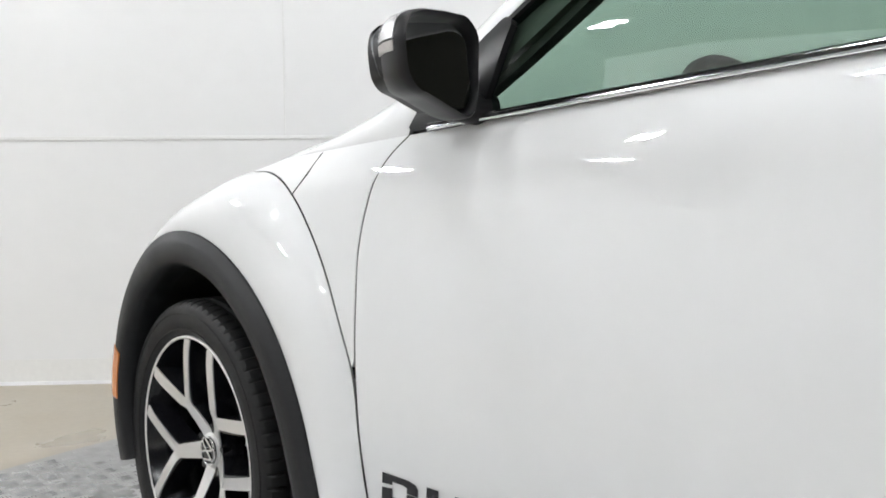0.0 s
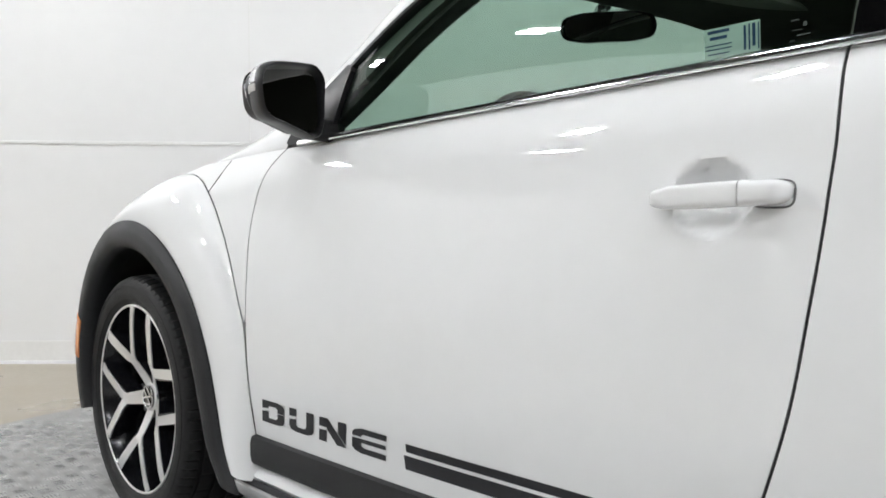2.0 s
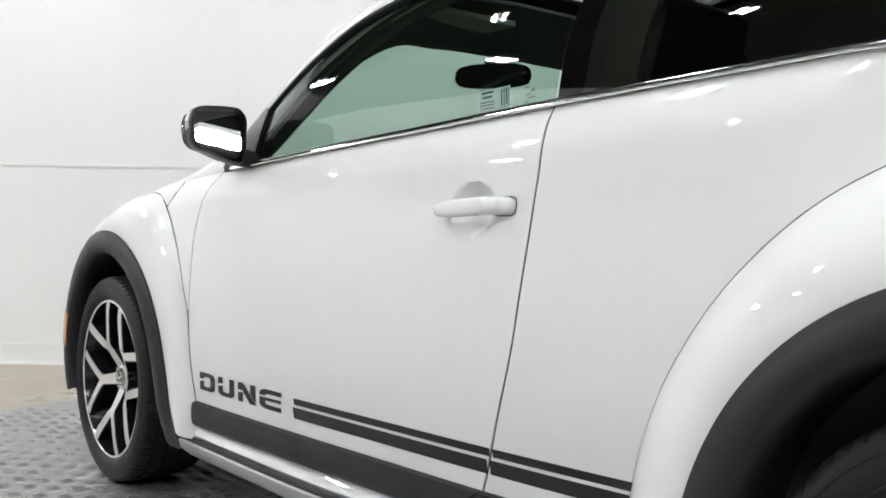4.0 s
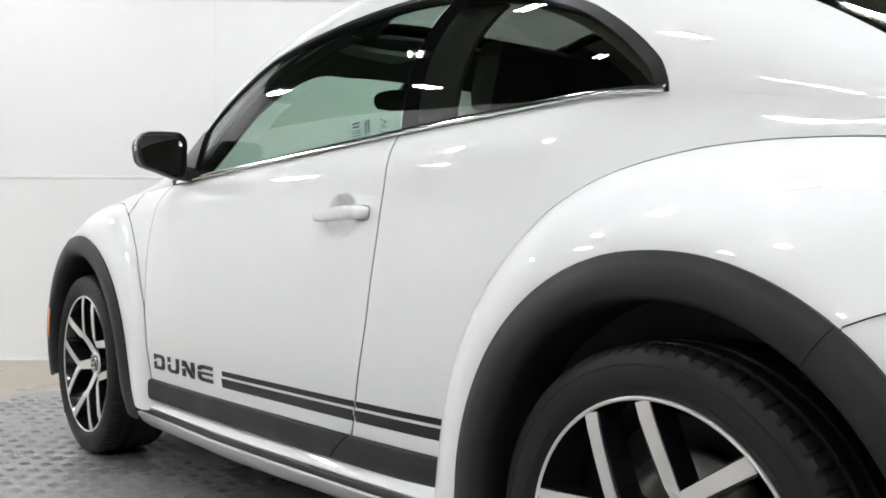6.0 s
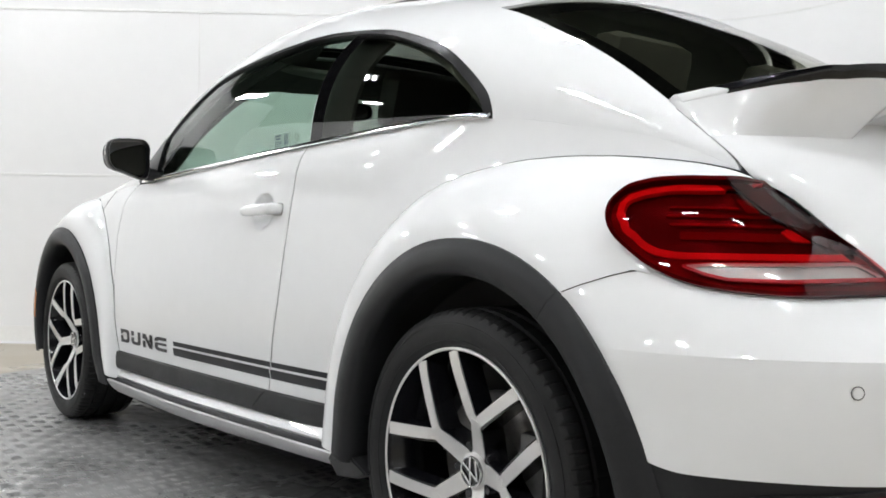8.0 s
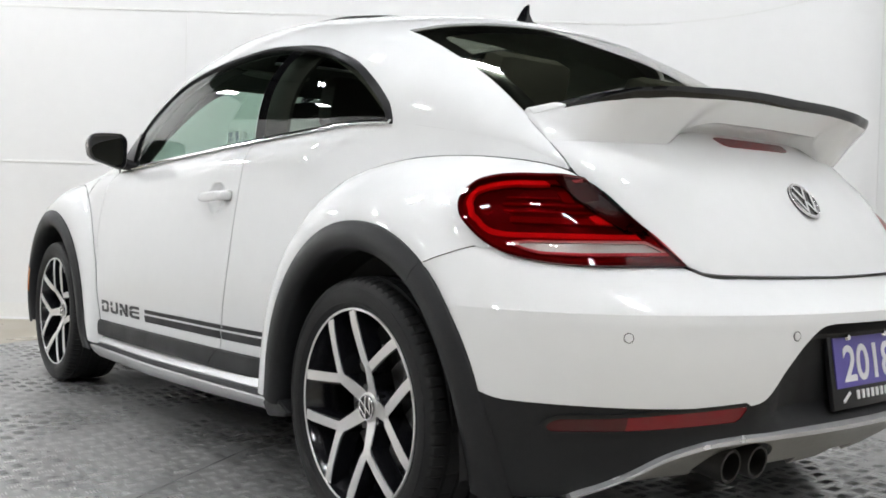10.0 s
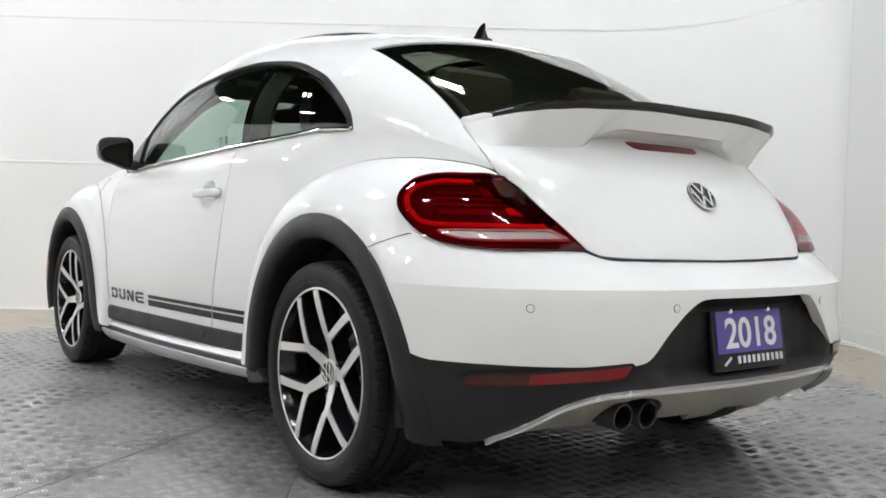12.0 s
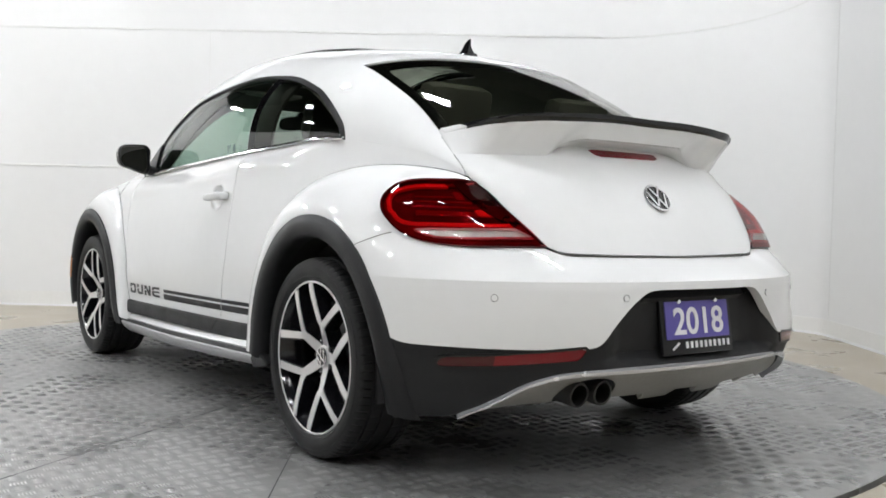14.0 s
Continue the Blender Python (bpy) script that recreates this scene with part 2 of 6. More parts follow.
def sheet(P, fields=(), flip=False, rim=0.0, closed=False):
    """A mesh of the grid P, cut smoothly to where all fields are positive; rim folds its edge inwards by that depth."""
    n, m = P.shape[:2]
    N = normals(P)
    if flip:
        N = -N
    F = [np.asarray(f, float) for f in fields]
    verts, index, faces = [], {}, []

    def vert(p, q):
        key = (round(p[0], 5), round(p[1], 5), round(p[2], 5))
        if key not in index:
            index[key] = len(verts)
            verts.append((p, q))
        return index[key]

    keep = np.ones((n, m), bool)
    for f in F:
        keep &= f >= 0
    some = np.ones((n - 1, m - 1), bool)
    for f in F:
        mx = np.maximum(np.maximum(f[:-1, :-1], f[1:, :-1]), np.maximum(f[:-1, 1:], f[1:, 1:]))
        some &= mx > 0
    for i, j in zip(*np.nonzero(some)):
        cs = [(i, j), (i + 1, j), (i + 1, j + 1), (i, j + 1)]
        poly = [(P[c], N[c], [f[c] for f in F]) for c in cs]
        if not all(keep[c] for c in cs):
            for k in range(len(F)):
                out = []
                for a, b in zip(poly, poly[1:] + poly[:1]):
                    if a[2][k] >= 0:
                        out.append(a)
                    if (a[2][k] >= 0) != (b[2][k] >= 0):
                        t = a[2][k] / (a[2][k] - b[2][k])
                        out.append((a[0] + t * (b[0] - a[0]), a[1] + t * (b[1] - a[1]), [u + t * (v - u) for u, v in zip(a[2], b[2])]))
                poly = out
                if not poly:
                    break
        ids = []
        for p, q, _ in poly:
            v = vert(p, q)
            if not ids or (v != ids[-1] and v != ids[0]):
                ids.append(v)
        if len(set(ids)) >= 3 and len(set(ids)) == len(ids):
            faces.append(ids[::-1] if flip else ids)
    pos = [tuple(p) for p, _ in verts]
    if rim:
        count = {}
        for f in faces:
            for a, b in zip(f, f[1:] + f[:1]):
                count[(a, b)] = count.get((a, b), 0) + 1
        fold = {}
        for (a, b) in list(count):
            if (b, a) not in count:
                for v in (a, b):
                    if v not in fold:
                        p, q = verts[v]
                        fold[v] = len(pos)
                        pos.append(tuple(np.array(p) - rim * np.array(q)))
                faces.append([b, a, fold[a], fold[b]])
    mesh = bpy.data.meshes.new("sheet")
    mesh.from_pydata(pos, [], faces)
    mesh.update()
    return mesh


def panel(name, P, fields, material, parent, label="", flip=False, rim=0.012, mirror=False, sharp=40):
    mesh = sheet(P, fields, flip, rim)
    mesh.name = name
    bm = bmesh.new()
    bm.from_mesh(mesh)
    bpy.data.meshes.remove(mesh)
    made = []
    if mirror:
        other = bm.copy()
        for v in other.verts:
            v.co.x = -v.co.x
        bmesh.ops.reverse_faces(other, faces=other.faces[:])
        made.append(part(name, other, material, parent, label, smooth=True, sharp=sharp))
    made.insert(0, part(name, bm, material, parent, label, smooth=True, sharp=sharp))
    return made[0]


def lathe(profile, seg=96, axis="x", a0=0.0, a1=2 * math.pi):
    """A solid of revolution about the x axis from (x, radius) pairs."""
    bm = bmesh.new()
    full = abs(a1 - a0 - 2 * math.pi) < 1e-6
    cols = seg if full else seg + 1
    rings = []
    for k in range(cols):
        a = a0 + (a1 - a0) * k / seg
        rings.append([bm.verts.new((x, r * math.cos(a), r * math.sin(a))) for x, r in profile])
    for k in range(seg):
        A, B = rings[k], rings[(k + 1) % cols]
        for i in range(len(profile) - 1):
            bm.faces.new((A[i], A[i + 1], B[i + 1], B[i]))
    return bm


def tube(bm, pts, radius, seg=10, closed=False):
    """A round bar along pts; radius may be a list."""
    pts = [Vector(p) for p in pts]
    rad = radius if isinstance(radius, (list, tuple)) else [radius] * len(pts)
    rings, n = [], len(pts)
    up = Vector((0.13, 0.21, 0.97)).normalized()
    for i, p in enumerate(pts):
        if closed:
            d = pts[(i + 1) % n] - pts[i - 1]
        else:
            d = pts[min(i + 1, n - 1)] - pts[max(i - 1, 0)]
        d.normalize()
        s = d.cross(up).normalized()
        u = s.cross(d)
        rings.append([bm.verts.new(p + rad[i] * (math.cos(2 * math.pi * k / seg) * s + math.sin(2 * math.pi * k / seg) * u)) for k in range(seg)])
    for i in range(n if closed else n - 1):
        A, B = rings[i], rings[(i + 1) % n]
        for k in range(seg):
            bm.faces.new((A[k], A[(k + 1) % seg], B[(k + 1) % seg], B[k]))
    if not closed:
        bm.faces.new(rings[0])
        bm.faces.new(rings[-1][::-1])


# ---- room ----
WALL_A, WALL_B, WALL_C, WALL_D, HIGH = 2.94, 3.22, -6.6, -8.2, 3.4   # distances along RN and RU, wall height
BEND_U, BEND_N = 1.60, 2.26     # where the rounded corner begins and ends


def room_box(name, u0, u1, n0, n1, z0, z1, material, label="", category="", bevel=0.0):
    ob = box(name, ((u0 + u1) / 2, (n0 + n1) / 2, (z0 + z1) / 2), (u1 - u0, n1 - n0, z1 - z0), material, bevel=bevel, m=RM)
    return tagged(ob, label, category, kind="structure")


def bend(k):
    """A point (u, n) of the rounded corner's face and its outward direction, k from 0 to 1."""
    a = radians(90 * (1 - k))
    ra, rb = WALL_B - BEND_U, WALL_A - BEND_N
    p = (BEND_U + ra * math.cos(a), BEND_N + rb * math.sin(a))
    d = Vector((math.cos(a) / ra, math.sin(a) / rb)).normalized()
    return p, d


def bent(name, n0, n1, low, high, material, label, category, k0=0.0, k1=1.0):
    """A curved strip of the rounded corner from depth n0 to n1 behind its face; low and high give its heights."""
    bm = bmesh.new()
    rings = []
    for i in range(41):
        k = k0 + (k1 - k0) * i / 40
        (u, n), d = bend(k)
        ring = []
        for o, z in ((n0, low(k)), (n0, high(k)), (n1, high(k)), (n1, low(k))):
            ring.append(bm.verts.new(RM @ Vector((u + d.x * o, n + d.y * o, z))))
        rings.append(ring)
    for A_, B_ in zip(rings, rings[1:]):
        for j in range(4):
            bm.faces.new((A_[j], A_[(j + 1) % 4], B_[(j + 1) % 4], B_[j]))
    bm.faces.new(rings[0])
    bm.faces.new(rings[-1][::-1])
    bmesh.ops.recalc_face_normals(bm, faces=bm.faces[:])
    return tagged(part(name, bm, material, smooth=True), label, category, kind="structure")


room_box("wall_north", WALL_D - 0.15, BEND_U, WALL_A, WALL_A + 0.15, -0.02, HIGH, WALL, "smooth glossy white panelled studio wall", "wall")
room_box("wall_east", WALL_B, WALL_B + 0.15, WALL_C, BEND_N, -0.02, HIGH, WALL, "smooth glossy white studio wall with faint joints", "wall")
bent("wall_corner", 0.0, 0.15, lambda k: -0.02, lambda k: HIGH, WALL, "smooth white studio wall bent round the corner", "wall")
# south and west walls are assumed, out of view, sized for bounce and reflections
room_box("wall_south", WALL_D - 0.15, WALL_B + 0.15, WALL_C - 0.15, WALL_C, -0.02, 0.80, WALL, "assumed low white wall behind the viewer, out of view", "wall")
room_box("wall_west", WALL_D - 0.15, WALL_D, WALL_C, WALL_A, -0.02, 2.45, WALL, "assumed white wall at the side, out of view", "wall")
room_box("ceiling", WALL_D - 0.5, WALL_B + 0.5, WALL_C - 0.5, WALL_A + 0.5, 5.8, 5.9, CEIL, "dark unlit hall ceiling above the studio walls", "ceiling")
for nm, u0, u1, n0, n1 in (("wall_upper_north", WALL_D - 0.3, WALL_B + 0.3, WALL_A + 0.16, WALL_A + 0.3), ("wall_upper_south", WALL_D - 0.3, WALL_B + 0.3, WALL_C - 0.3, WALL_C - 0.16),
                           ("wall_upper_east", WALL_B + 0.16, WALL_B + 0.3, WALL_C - 0.16, WALL_A + 0.16), ("wall_upper_west", WALL_D - 0.3, WALL_D - 0.16, WALL_C - 0.16, WALL_A + 0.16)):
    room_box(nm, u0, u1, n0, n1, -0.02, 5.8, CEIL, "dark hall wall rising above the white panels", "wall")

# ground outside the turntable
TC, TR = Vector((0.08, 0.19, 0)), 2.615
bm = bmesh.new()
ring_in = [bm.verts.new((TC.x + (TR + 0.018) * math.cos(a), TC.y + (TR + 0.018) * math.sin(a), 0.0)) for a in [2 * math.pi * k / 180 for k in range(180)]]
ring_out = [bm.verts.new((TC.x + 12.0 * math.cos(a), TC.y + 12.0 * math.sin(a), 0.0)) for a in [2 * math.pi * k / 180 for k in range(180)]]
for k in range(180):
    bm.faces.new((ring_in[k], ring_in[(k + 1) % 180], ring_out[(k + 1) % 180], ring_out[k])).normal_update()
bmesh.ops.recalc_face_normals(bm, faces=bm.faces[:])
low = [bm.verts.new((v.co.x, v.co.y, -0.06)) for v in ring_in]
for k in range(180):
    bm.faces.new((ring_in[k], low[k], low[(k + 1) % 180], ring_in[(k + 1) % 180]))
for f in bm.faces:
    if f.normal.z < -0.5:
        f.normal_flip()
tagged(part("floor", bm, FLOOR), "smooth beige epoxy floor round the turntable", "floor", kind="structure")
bm = bmesh.new()
bmesh.ops.create_circle(bm, cap_ends=True, segments=120, radius=TR + 0.05, matrix=Matrix.Translation((TC.x, TC.y, -0.05)))
tagged(part("floor_pit", bm, GAP), "dark pit under the turntable's rim gap", "floor", kind="structure")

# cove base along the walls, and the thin joints of the panels
room_box("baseboard", WALL_D, BEND_U, WALL_A - 0.006, WALL_A - 0.0005, 0.0, 0.12, BASEB, "off-white rubber cove base along the wall", "baseboard")
room_box("baseboard", WALL_B - 0.006, WALL_B - 0.0005, WALL_C, BEND_N, 0.0, 0.12, BASEB, "off-white rubber cove base along the wall", "baseboard")
bent("baseboard", -0.006, -0.0005, lambda k: 0.0, lambda k: 0.12, BASEB, "off-white rubber cove base along the wall", "baseboard")
room_box("trim", WALL_D, BEND_U, WALL_A - 0.014, WALL_A - 0.0065, 0.0, 0.016, WHITEP, "white sealing bead at the foot of the wall", "trim")
room_box("trim", WALL_B - 0.014, WALL_B - 0.0065, WALL_C, BEND_N, 0.0, 0.016, WHITEP, "white sealing bead at the foot of the wall", "trim")
bent("trim", -0.014, -0.0065, lambda k: 0.0, lambda k: 0.016, WHITEP, "white sealing bead at the foot of the bent wall", "trim")
for z in (1.155, 2.28):
    room_box("trim", WALL_D, BEND_U, WALL_A - 0.005, WALL_A - 0.0005, z - 0.009, z + 0.009, JOINT, "thin white joint strip between wall panels", "trim", bevel=0.002)
bent("trim", -0.004, -0.0005, lambda k: 2.273 + 0.36 * k**1.6, lambda k: 2.285 + 0.36 * k**1.6, JOINT, "thin joint strip rising round the bent wall", "trim")
room_box("trim", WALL_B - 0.005, WALL_B - 0.0005, WALL_C, 1.30, 1.246, 1.258, JOINT, "thin white joint strip between wall panels", "trim", bevel=0.001)
room_box("trim", -1.562, -1.556, WALL_A - 0.003, WALL_A - 0.0005, 1.166, 2.27, JOINT, "narrow upright butt joint of the wall panels", "trim")
room_box("trim", WALL_B - 0.0035, WALL_B - 0.0005, BEND_N - 0.006, BEND_N - 0.0005, 0.12, HIGH, JOINT, "narrow upright butt joint of the wall panels", "trim")

# turntable: steel disc in sheets of tread plate
turntable = tagged(new("turntable"), "round steel turntable of worn five-bar tread plate", "turntable", kind="structure")
turntable.location.z = 0.0115
bm = bmesh.new()
bmesh.ops.create_circle(bm, cap_ends=True, segments=240, radius=TR, matrix=Matrix.Translation((TC.x, TC.y, -0.003)))
r = bmesh.ops.extrude_face_region(bm, geom=bm.faces[:])
bmesh.ops.translate(bm, verts=[g for g in r["geom"] if isinstance(g, bmesh.types.BMVert)], vec=(0, 0, -0.03))
bmesh.ops.recalc_face_normals(bm, faces=bm.faces[:])
part("plate", bm, PLATE, turntable)


def tread(cell=0.056):
    """Five short bars in each cell, turned by a right angle from one cell to the next."""
    n = int(TR / cell) + 1
    ii, jj = np.meshgrid(np.arange(-n, n + 1), np.arange(-n, n + 1), indexing="ij")
    cx, cy = TC.x + ii.ravel() * cell, TC.y + jj.ravel() * cell
    ok = (cx - TC.x) ** 2 + (cy - TC.y) ** 2 < (TR - 0.04) ** 2
    for (ax_, ay_), (bx_, by_) in JOINTS:
        L = math.hypot(bx_ - ax_, by_ - ay_)
        t = ((cx - ax_) * (bx_ - ax_) + (cy - ay_) * (by_ - ay_)) / L
        d = np.abs((cx - ax_) * (by_ - ay_) - (cy - ay_) * (bx_ - ax_)) / L
        ok &= (d > 0.024) | (t < 0) | (t > L)
    cx, cy, par = cx[ok], cy[ok], ((ii + jj).ravel()[ok] % 2)
    long, wide, high = 0.0230, 0.0030, 0.0019
    base = np.array([(-long, 0, -0.0031), (0, -wide, -0.0031), (long, 0, -0.0031), (0, wide, -0.0031), (-long * 0.45, 0, high - 0.003), (long * 0.45, 0, high - 0.003)])
    tris = np.array([(0, 1, 4), (1, 5, 4), (1, 2, 5), (2, 3, 5), (3, 4, 5), (3, 0, 4)])
    V, k = [], len(cx)
    for s in range(-2, 3):
        b = base + np.array([0, s * 0.0098, 0])
        turned = np.stack([-b[:, 1], b[:, 0], b[:, 2]], 1)
        loc = np.where(par[:, None, None] == 0, b[None], turned[None])
        V.append(loc + np.stack([cx, cy, np.zeros(k)], 1)[:, None, :])
    V = np.concatenate(V).reshape(-1, 3)
    cnt = len(V) // 6
    T = (tris[None] + (np.arange(cnt) * 6)[:, None, None]).reshape(-1, 3)
    mesh = bpy.data.meshes.new("tread_bars")
    mesh.vertices.add(len(V))
    mesh.vertices.foreach_set("co", V.ravel())
    mesh.loops.add(len(T) * 3)
    mesh.loops.foreach_set("vertex_index", T.ravel().astype(np.int32))
    mesh.polygons.add(len(T))
    mesh.polygons.foreach_set("loop_start", (np.arange(len(T)) * 3).astype(np.int32))
    mesh.update(calc_edges=True)
    mesh.validate()
    ob = link("tread_bars", mesh, LUG, turntable, smooth=False)
    return tagged(ob, kind="stuff")


JOINTS = (((-2.10, -1.26), (-0.35, -0.10)), ((-1.30, -1.77), (-0.50, -0.59)))


def joint_line(a, b):
    d = (Vector(b) - Vector(a))
    m = Matrix.Translation((Vector(a) + Vector(b)) / 2) @ Matrix.Rotation(math.atan2(d.y, d.x), 4, "Z")
    box("plate_joint", (0, 0, -0.0026), (d.length, 0.003, 0.001), GAP, turntable, m=m, bevel=0)


tread()
for a, b in JOINTS:
    joint_line((*a, 0), (*b, 0))

# twin-tube LED battens under the dark ceiling
def led_batten():
    ob = new("ceiling_light")
    bm = bmesh.new()
    bm_box(bm, (0, 0, 0.035), (0.60, 0.25, 0.05), bevel=0.006)
    part("housing", bm, FIXT, ob)
    for s in (-1, 1):
        bm = bmesh.new()
        bmesh.ops.create_cone(bm, cap_ends=True, segments=12, radius1=0.030, radius2=0.030, depth=0.53, matrix=Matrix.Translation((0, s * 0.075, -0.012)) @ Matrix.Rotation(radians(90), 4, "Y"))
        part("tube", bm, LED, ob)
    return tagged(ob, "lit twin-tube LED batten under the dark ceiling", "ceiling light", group="ceiling battens")


batten = led_batten()
spots = [(u, n) for n in (-5.6, -2.6, 0.3) for u in (-5.0, -2.3, 0.3, 2.3)]
batten.matrix_basis = LM @ Matrix.Translation((spots[0][0], spots[0][1], 4.0))
for u, n in ((-5.2, 2.05), (-6.9, -0.1)):
    copy_thing(batten, LM @ Matrix.Translation((u, n, 3.08)) @ Matrix.Rotation(radians(30), 4, "Z"))
for u, n in spots[1:]:
    copy_thing(batten, LM @ Matrix.Translation((u, n, 4.0 if n < -5 or u < -4 else 5.0)))


# ---- car: surfaces ----
car = tagged(new("car"), "white two-door hatchback with black cladding parked on turntable", "car")

C_Y = [0.98, 0.75, 0.50, 0.30, 0.10, -0.15, -0.40, -0.65, -0.87, -1.05, -1.25, -1.45, -1.62, -1.72, -1.80, -1.87, -1.92, -1.965, -2.00, -2.012]
C_Z = [0.99, 1.137, 1.301, 1.409, 1.479, 1.516, 1.509, 1.486, 1.457, 1.422, 1.344, 1.241, 1.124, 1.05, 0.985, 0.92, 0.86, 0.79, 0.72, 0.69]
E_W = [0.800, 0.808, 0.811, 0.811, 0.809, 0.804, 0.799, 0.787, 0.768, 0.742, 0.700, 0.660, 0.634, 0.618, 0.606, 0.590, 0.565, 0.535, 0.490, 0.465]
E_Y = [0.98, 0.75, 0.50, 0.30, 0.10, -0.15, -0.40, -0.65, -0.87, -1.05, -1.24, -1.41, -1.54, -1.62, -1.69, -1.76, -1.82, -1.88, -1.93, -1.945]
E_Z = [0.940, 0.9525, 0.966, 0.9768, 0.9876, 1.0011, 1.0146, 1.0281, 1.040, 1.0497, 1.040, 1.012, 0.985, 0.957, 0.925, 0.880, 0.820, 0.760, 0.710, 0.690]
POW = [2.0, 2.1, 2.6, 2.96, 2.96, 2.96, 2.96, 2.72, 2.57, 2.42, 2.22, 2.02, 1.9, 2.0, 2.1, 2.1, 2.1, 2.1, 2.1, 2.1]
ROOF = spline(np.stack([C_Y, C_Z, E_W, E_Y, E_Z, POW], 1), 220)


def dome(inset=0.0, cols=110):
    """The cabin: ribs from the left belt line over the roof's middle to the right belt line."""
    th = np.linspace(0, math.pi, cols)
    c, s = np.cos(th), np.sin(th)
    cy, cz, ew, ey, ez, p = (ROOF[:, k][:, None] for k in range(6))
    cp = np.sign(c)[None] * np.abs(c)[None] ** (2 / p)
    sp = np.abs(s)[None] ** (2 / p)
    P = np.stack([-ew * cp, ey + (cy - ey) * sp, ez + (cz - ez) * sp], 2)
    if inset:
        P = P - inset * normals(P)
    return P


def belt(y):
    return along(y, E_Y[:17], E_Z[:17])


def belt_w(y):
    return along(y, E_Y[:17], E_W[:17])


G_D = [-0.05, 0, 0.03, 0.06, 0.12, 0.2, 0.35, 0.5, 0.62, 0.72, 0.82]
G_W = [-0.04, 0, 0.022, 0.036, 0.047, 0.057, 0.068, 0.066, 0.048, 0.03, 0.0]


def side_w(y, z):
    """Half width of the body side under the belt."""
    y = np.asarray(y, float)
    d = belt(y) - z
    k = np.clip((-0.85 - y) / 0.35, 0, 1)
    k = k * k * (3 - 2 * k)
    soft = np.clip(d, 0, 0.2) ** 1.6 * 0.75
    return belt_w(y) + (1 - k) * along(d, G_D, G_W) + k * soft


def side(y0, y1, z0, rows=150, cols=90, inset=0.0):
    y = np.linspace(y0, y1, rows)[:, None] * np.ones((1, cols))
    z = z0 + (belt(y) - z0) * np.linspace(0, 1, cols)[None]
    P = np.stack([-side_w(y, z), y, z], 2)
    if inset:
        P = P - inset * normals(P)
    return P


def on_side(y, z, out=0.0):
    return np.stack([-side_w(np.asarray(y, float), np.asarray(z, float)) - out, y, z], -1)


DOOR_F = [(0.645, 0.960), (0.676, 0.914), (0.699, 0.856), (0.713, 0.780), (0.711, 0.700), (0.707, 0.600), (0.699, 0.500), (0.693, 0.400), (0.697, 0.300)]
DOOR_R = [(-0.526, 1.026), (-0.536, 0.960), (-0.533, 0.850), (-0.521, 0.730), (-0.500, 0.600), (-0.470, 0.500), (-0.424, 0.378), (-0.385, 0.300)]
SEAM_R = [(-0.680, 0.262), (-0.702, 0.335), (-0.745, 0.483), (-0.805, 0.630), (-0.878, 0.744), (-0.975, 0.843), (-1.065, 0.902), (-1.195, 0.943), (-1.314, 0.956), (-1.41, 0.956), (-1.541, 0.946), (-1.661, 0.927), (-1.735, 0.906)]
SEAM_F = [(0.690, 0.250), (0.694, 0.400), (0.700, 0.500), (0.709, 0.566), (0.756, 0.660), (0.808, 0.740), (0.876, 0.814), (0.944, 0.868), (0.994, 0.892), (1.069, 0.911), (1.143, 0.914)]
DF, DR = spline(DOOR_F, 60), spline(DOOR_R, 60)
SR, SF = spline(SEAM_R, 120), spline(SEAM_F, 90)
GAPW = 0.0022

SIDE = side(1.16, -1.76, 0.22, 330, 120)
bowl = np.hypot((SIDE[:, :, 1] + 0.391) / 1.10, SIDE[:, :, 2] - 0.852) / 0.047
SIDE[:, :, 0] += 0.032 * np.clip(1 - bowl**2.6, 0, 1) ** 0.7
SY, SZ = SIDE[:, :, 1], SIDE[:, :, 2]
door_poly = np.vstack([[(DF[0][0], 1.2)], DF, DR[::-1], [(DR[0][0], 1.2)]])
quarter_poly = np.vstack([[(DR[0][0], 1.3)], DR, SR, [(-2.2, 0.906), (-2.2, 1.3)]])
cowl_poly = np.vstack([[(DF[0][0], 1.3)], DF[:48], SF[18:], [(1.143, 1.3)]])


def clad_top(y):
    return 0.364 - 0.014 * np.asarray(y)


low_cut = SZ - clad_top(SY) + 0.02
panel("door", SIDE, [inside(SY, SZ, door_poly) - GAPW, low_cut], PAINT, car, "white door with a black lower moulding", mirror=True)
panel("quarter_panel", SIDE, [inside(SY, SZ, quarter_poly) - GAPW, low_cut, SY - np.interp(SZ, [0.85, 0.90, 0.985, 1.05], [-1.755, -1.745, -1.672, -1.600]) - GAPW], PAINT, car, mirror=True)
panel("cowl_side", SIDE, [inside(SY, SZ, cowl_poly) - GAPW, np.interp(SY, [0.95, 1.02, 1.143], [1.0, 0.94, 0.914]) - SZ], PAINT, car, mirror=True)
panel("inner_body", side(1.10, -1.42, 0.24, 60, 40, inset=0.045), (), SHELL, car, "black inner structure in the panel gaps", mirror=True, rim=0)

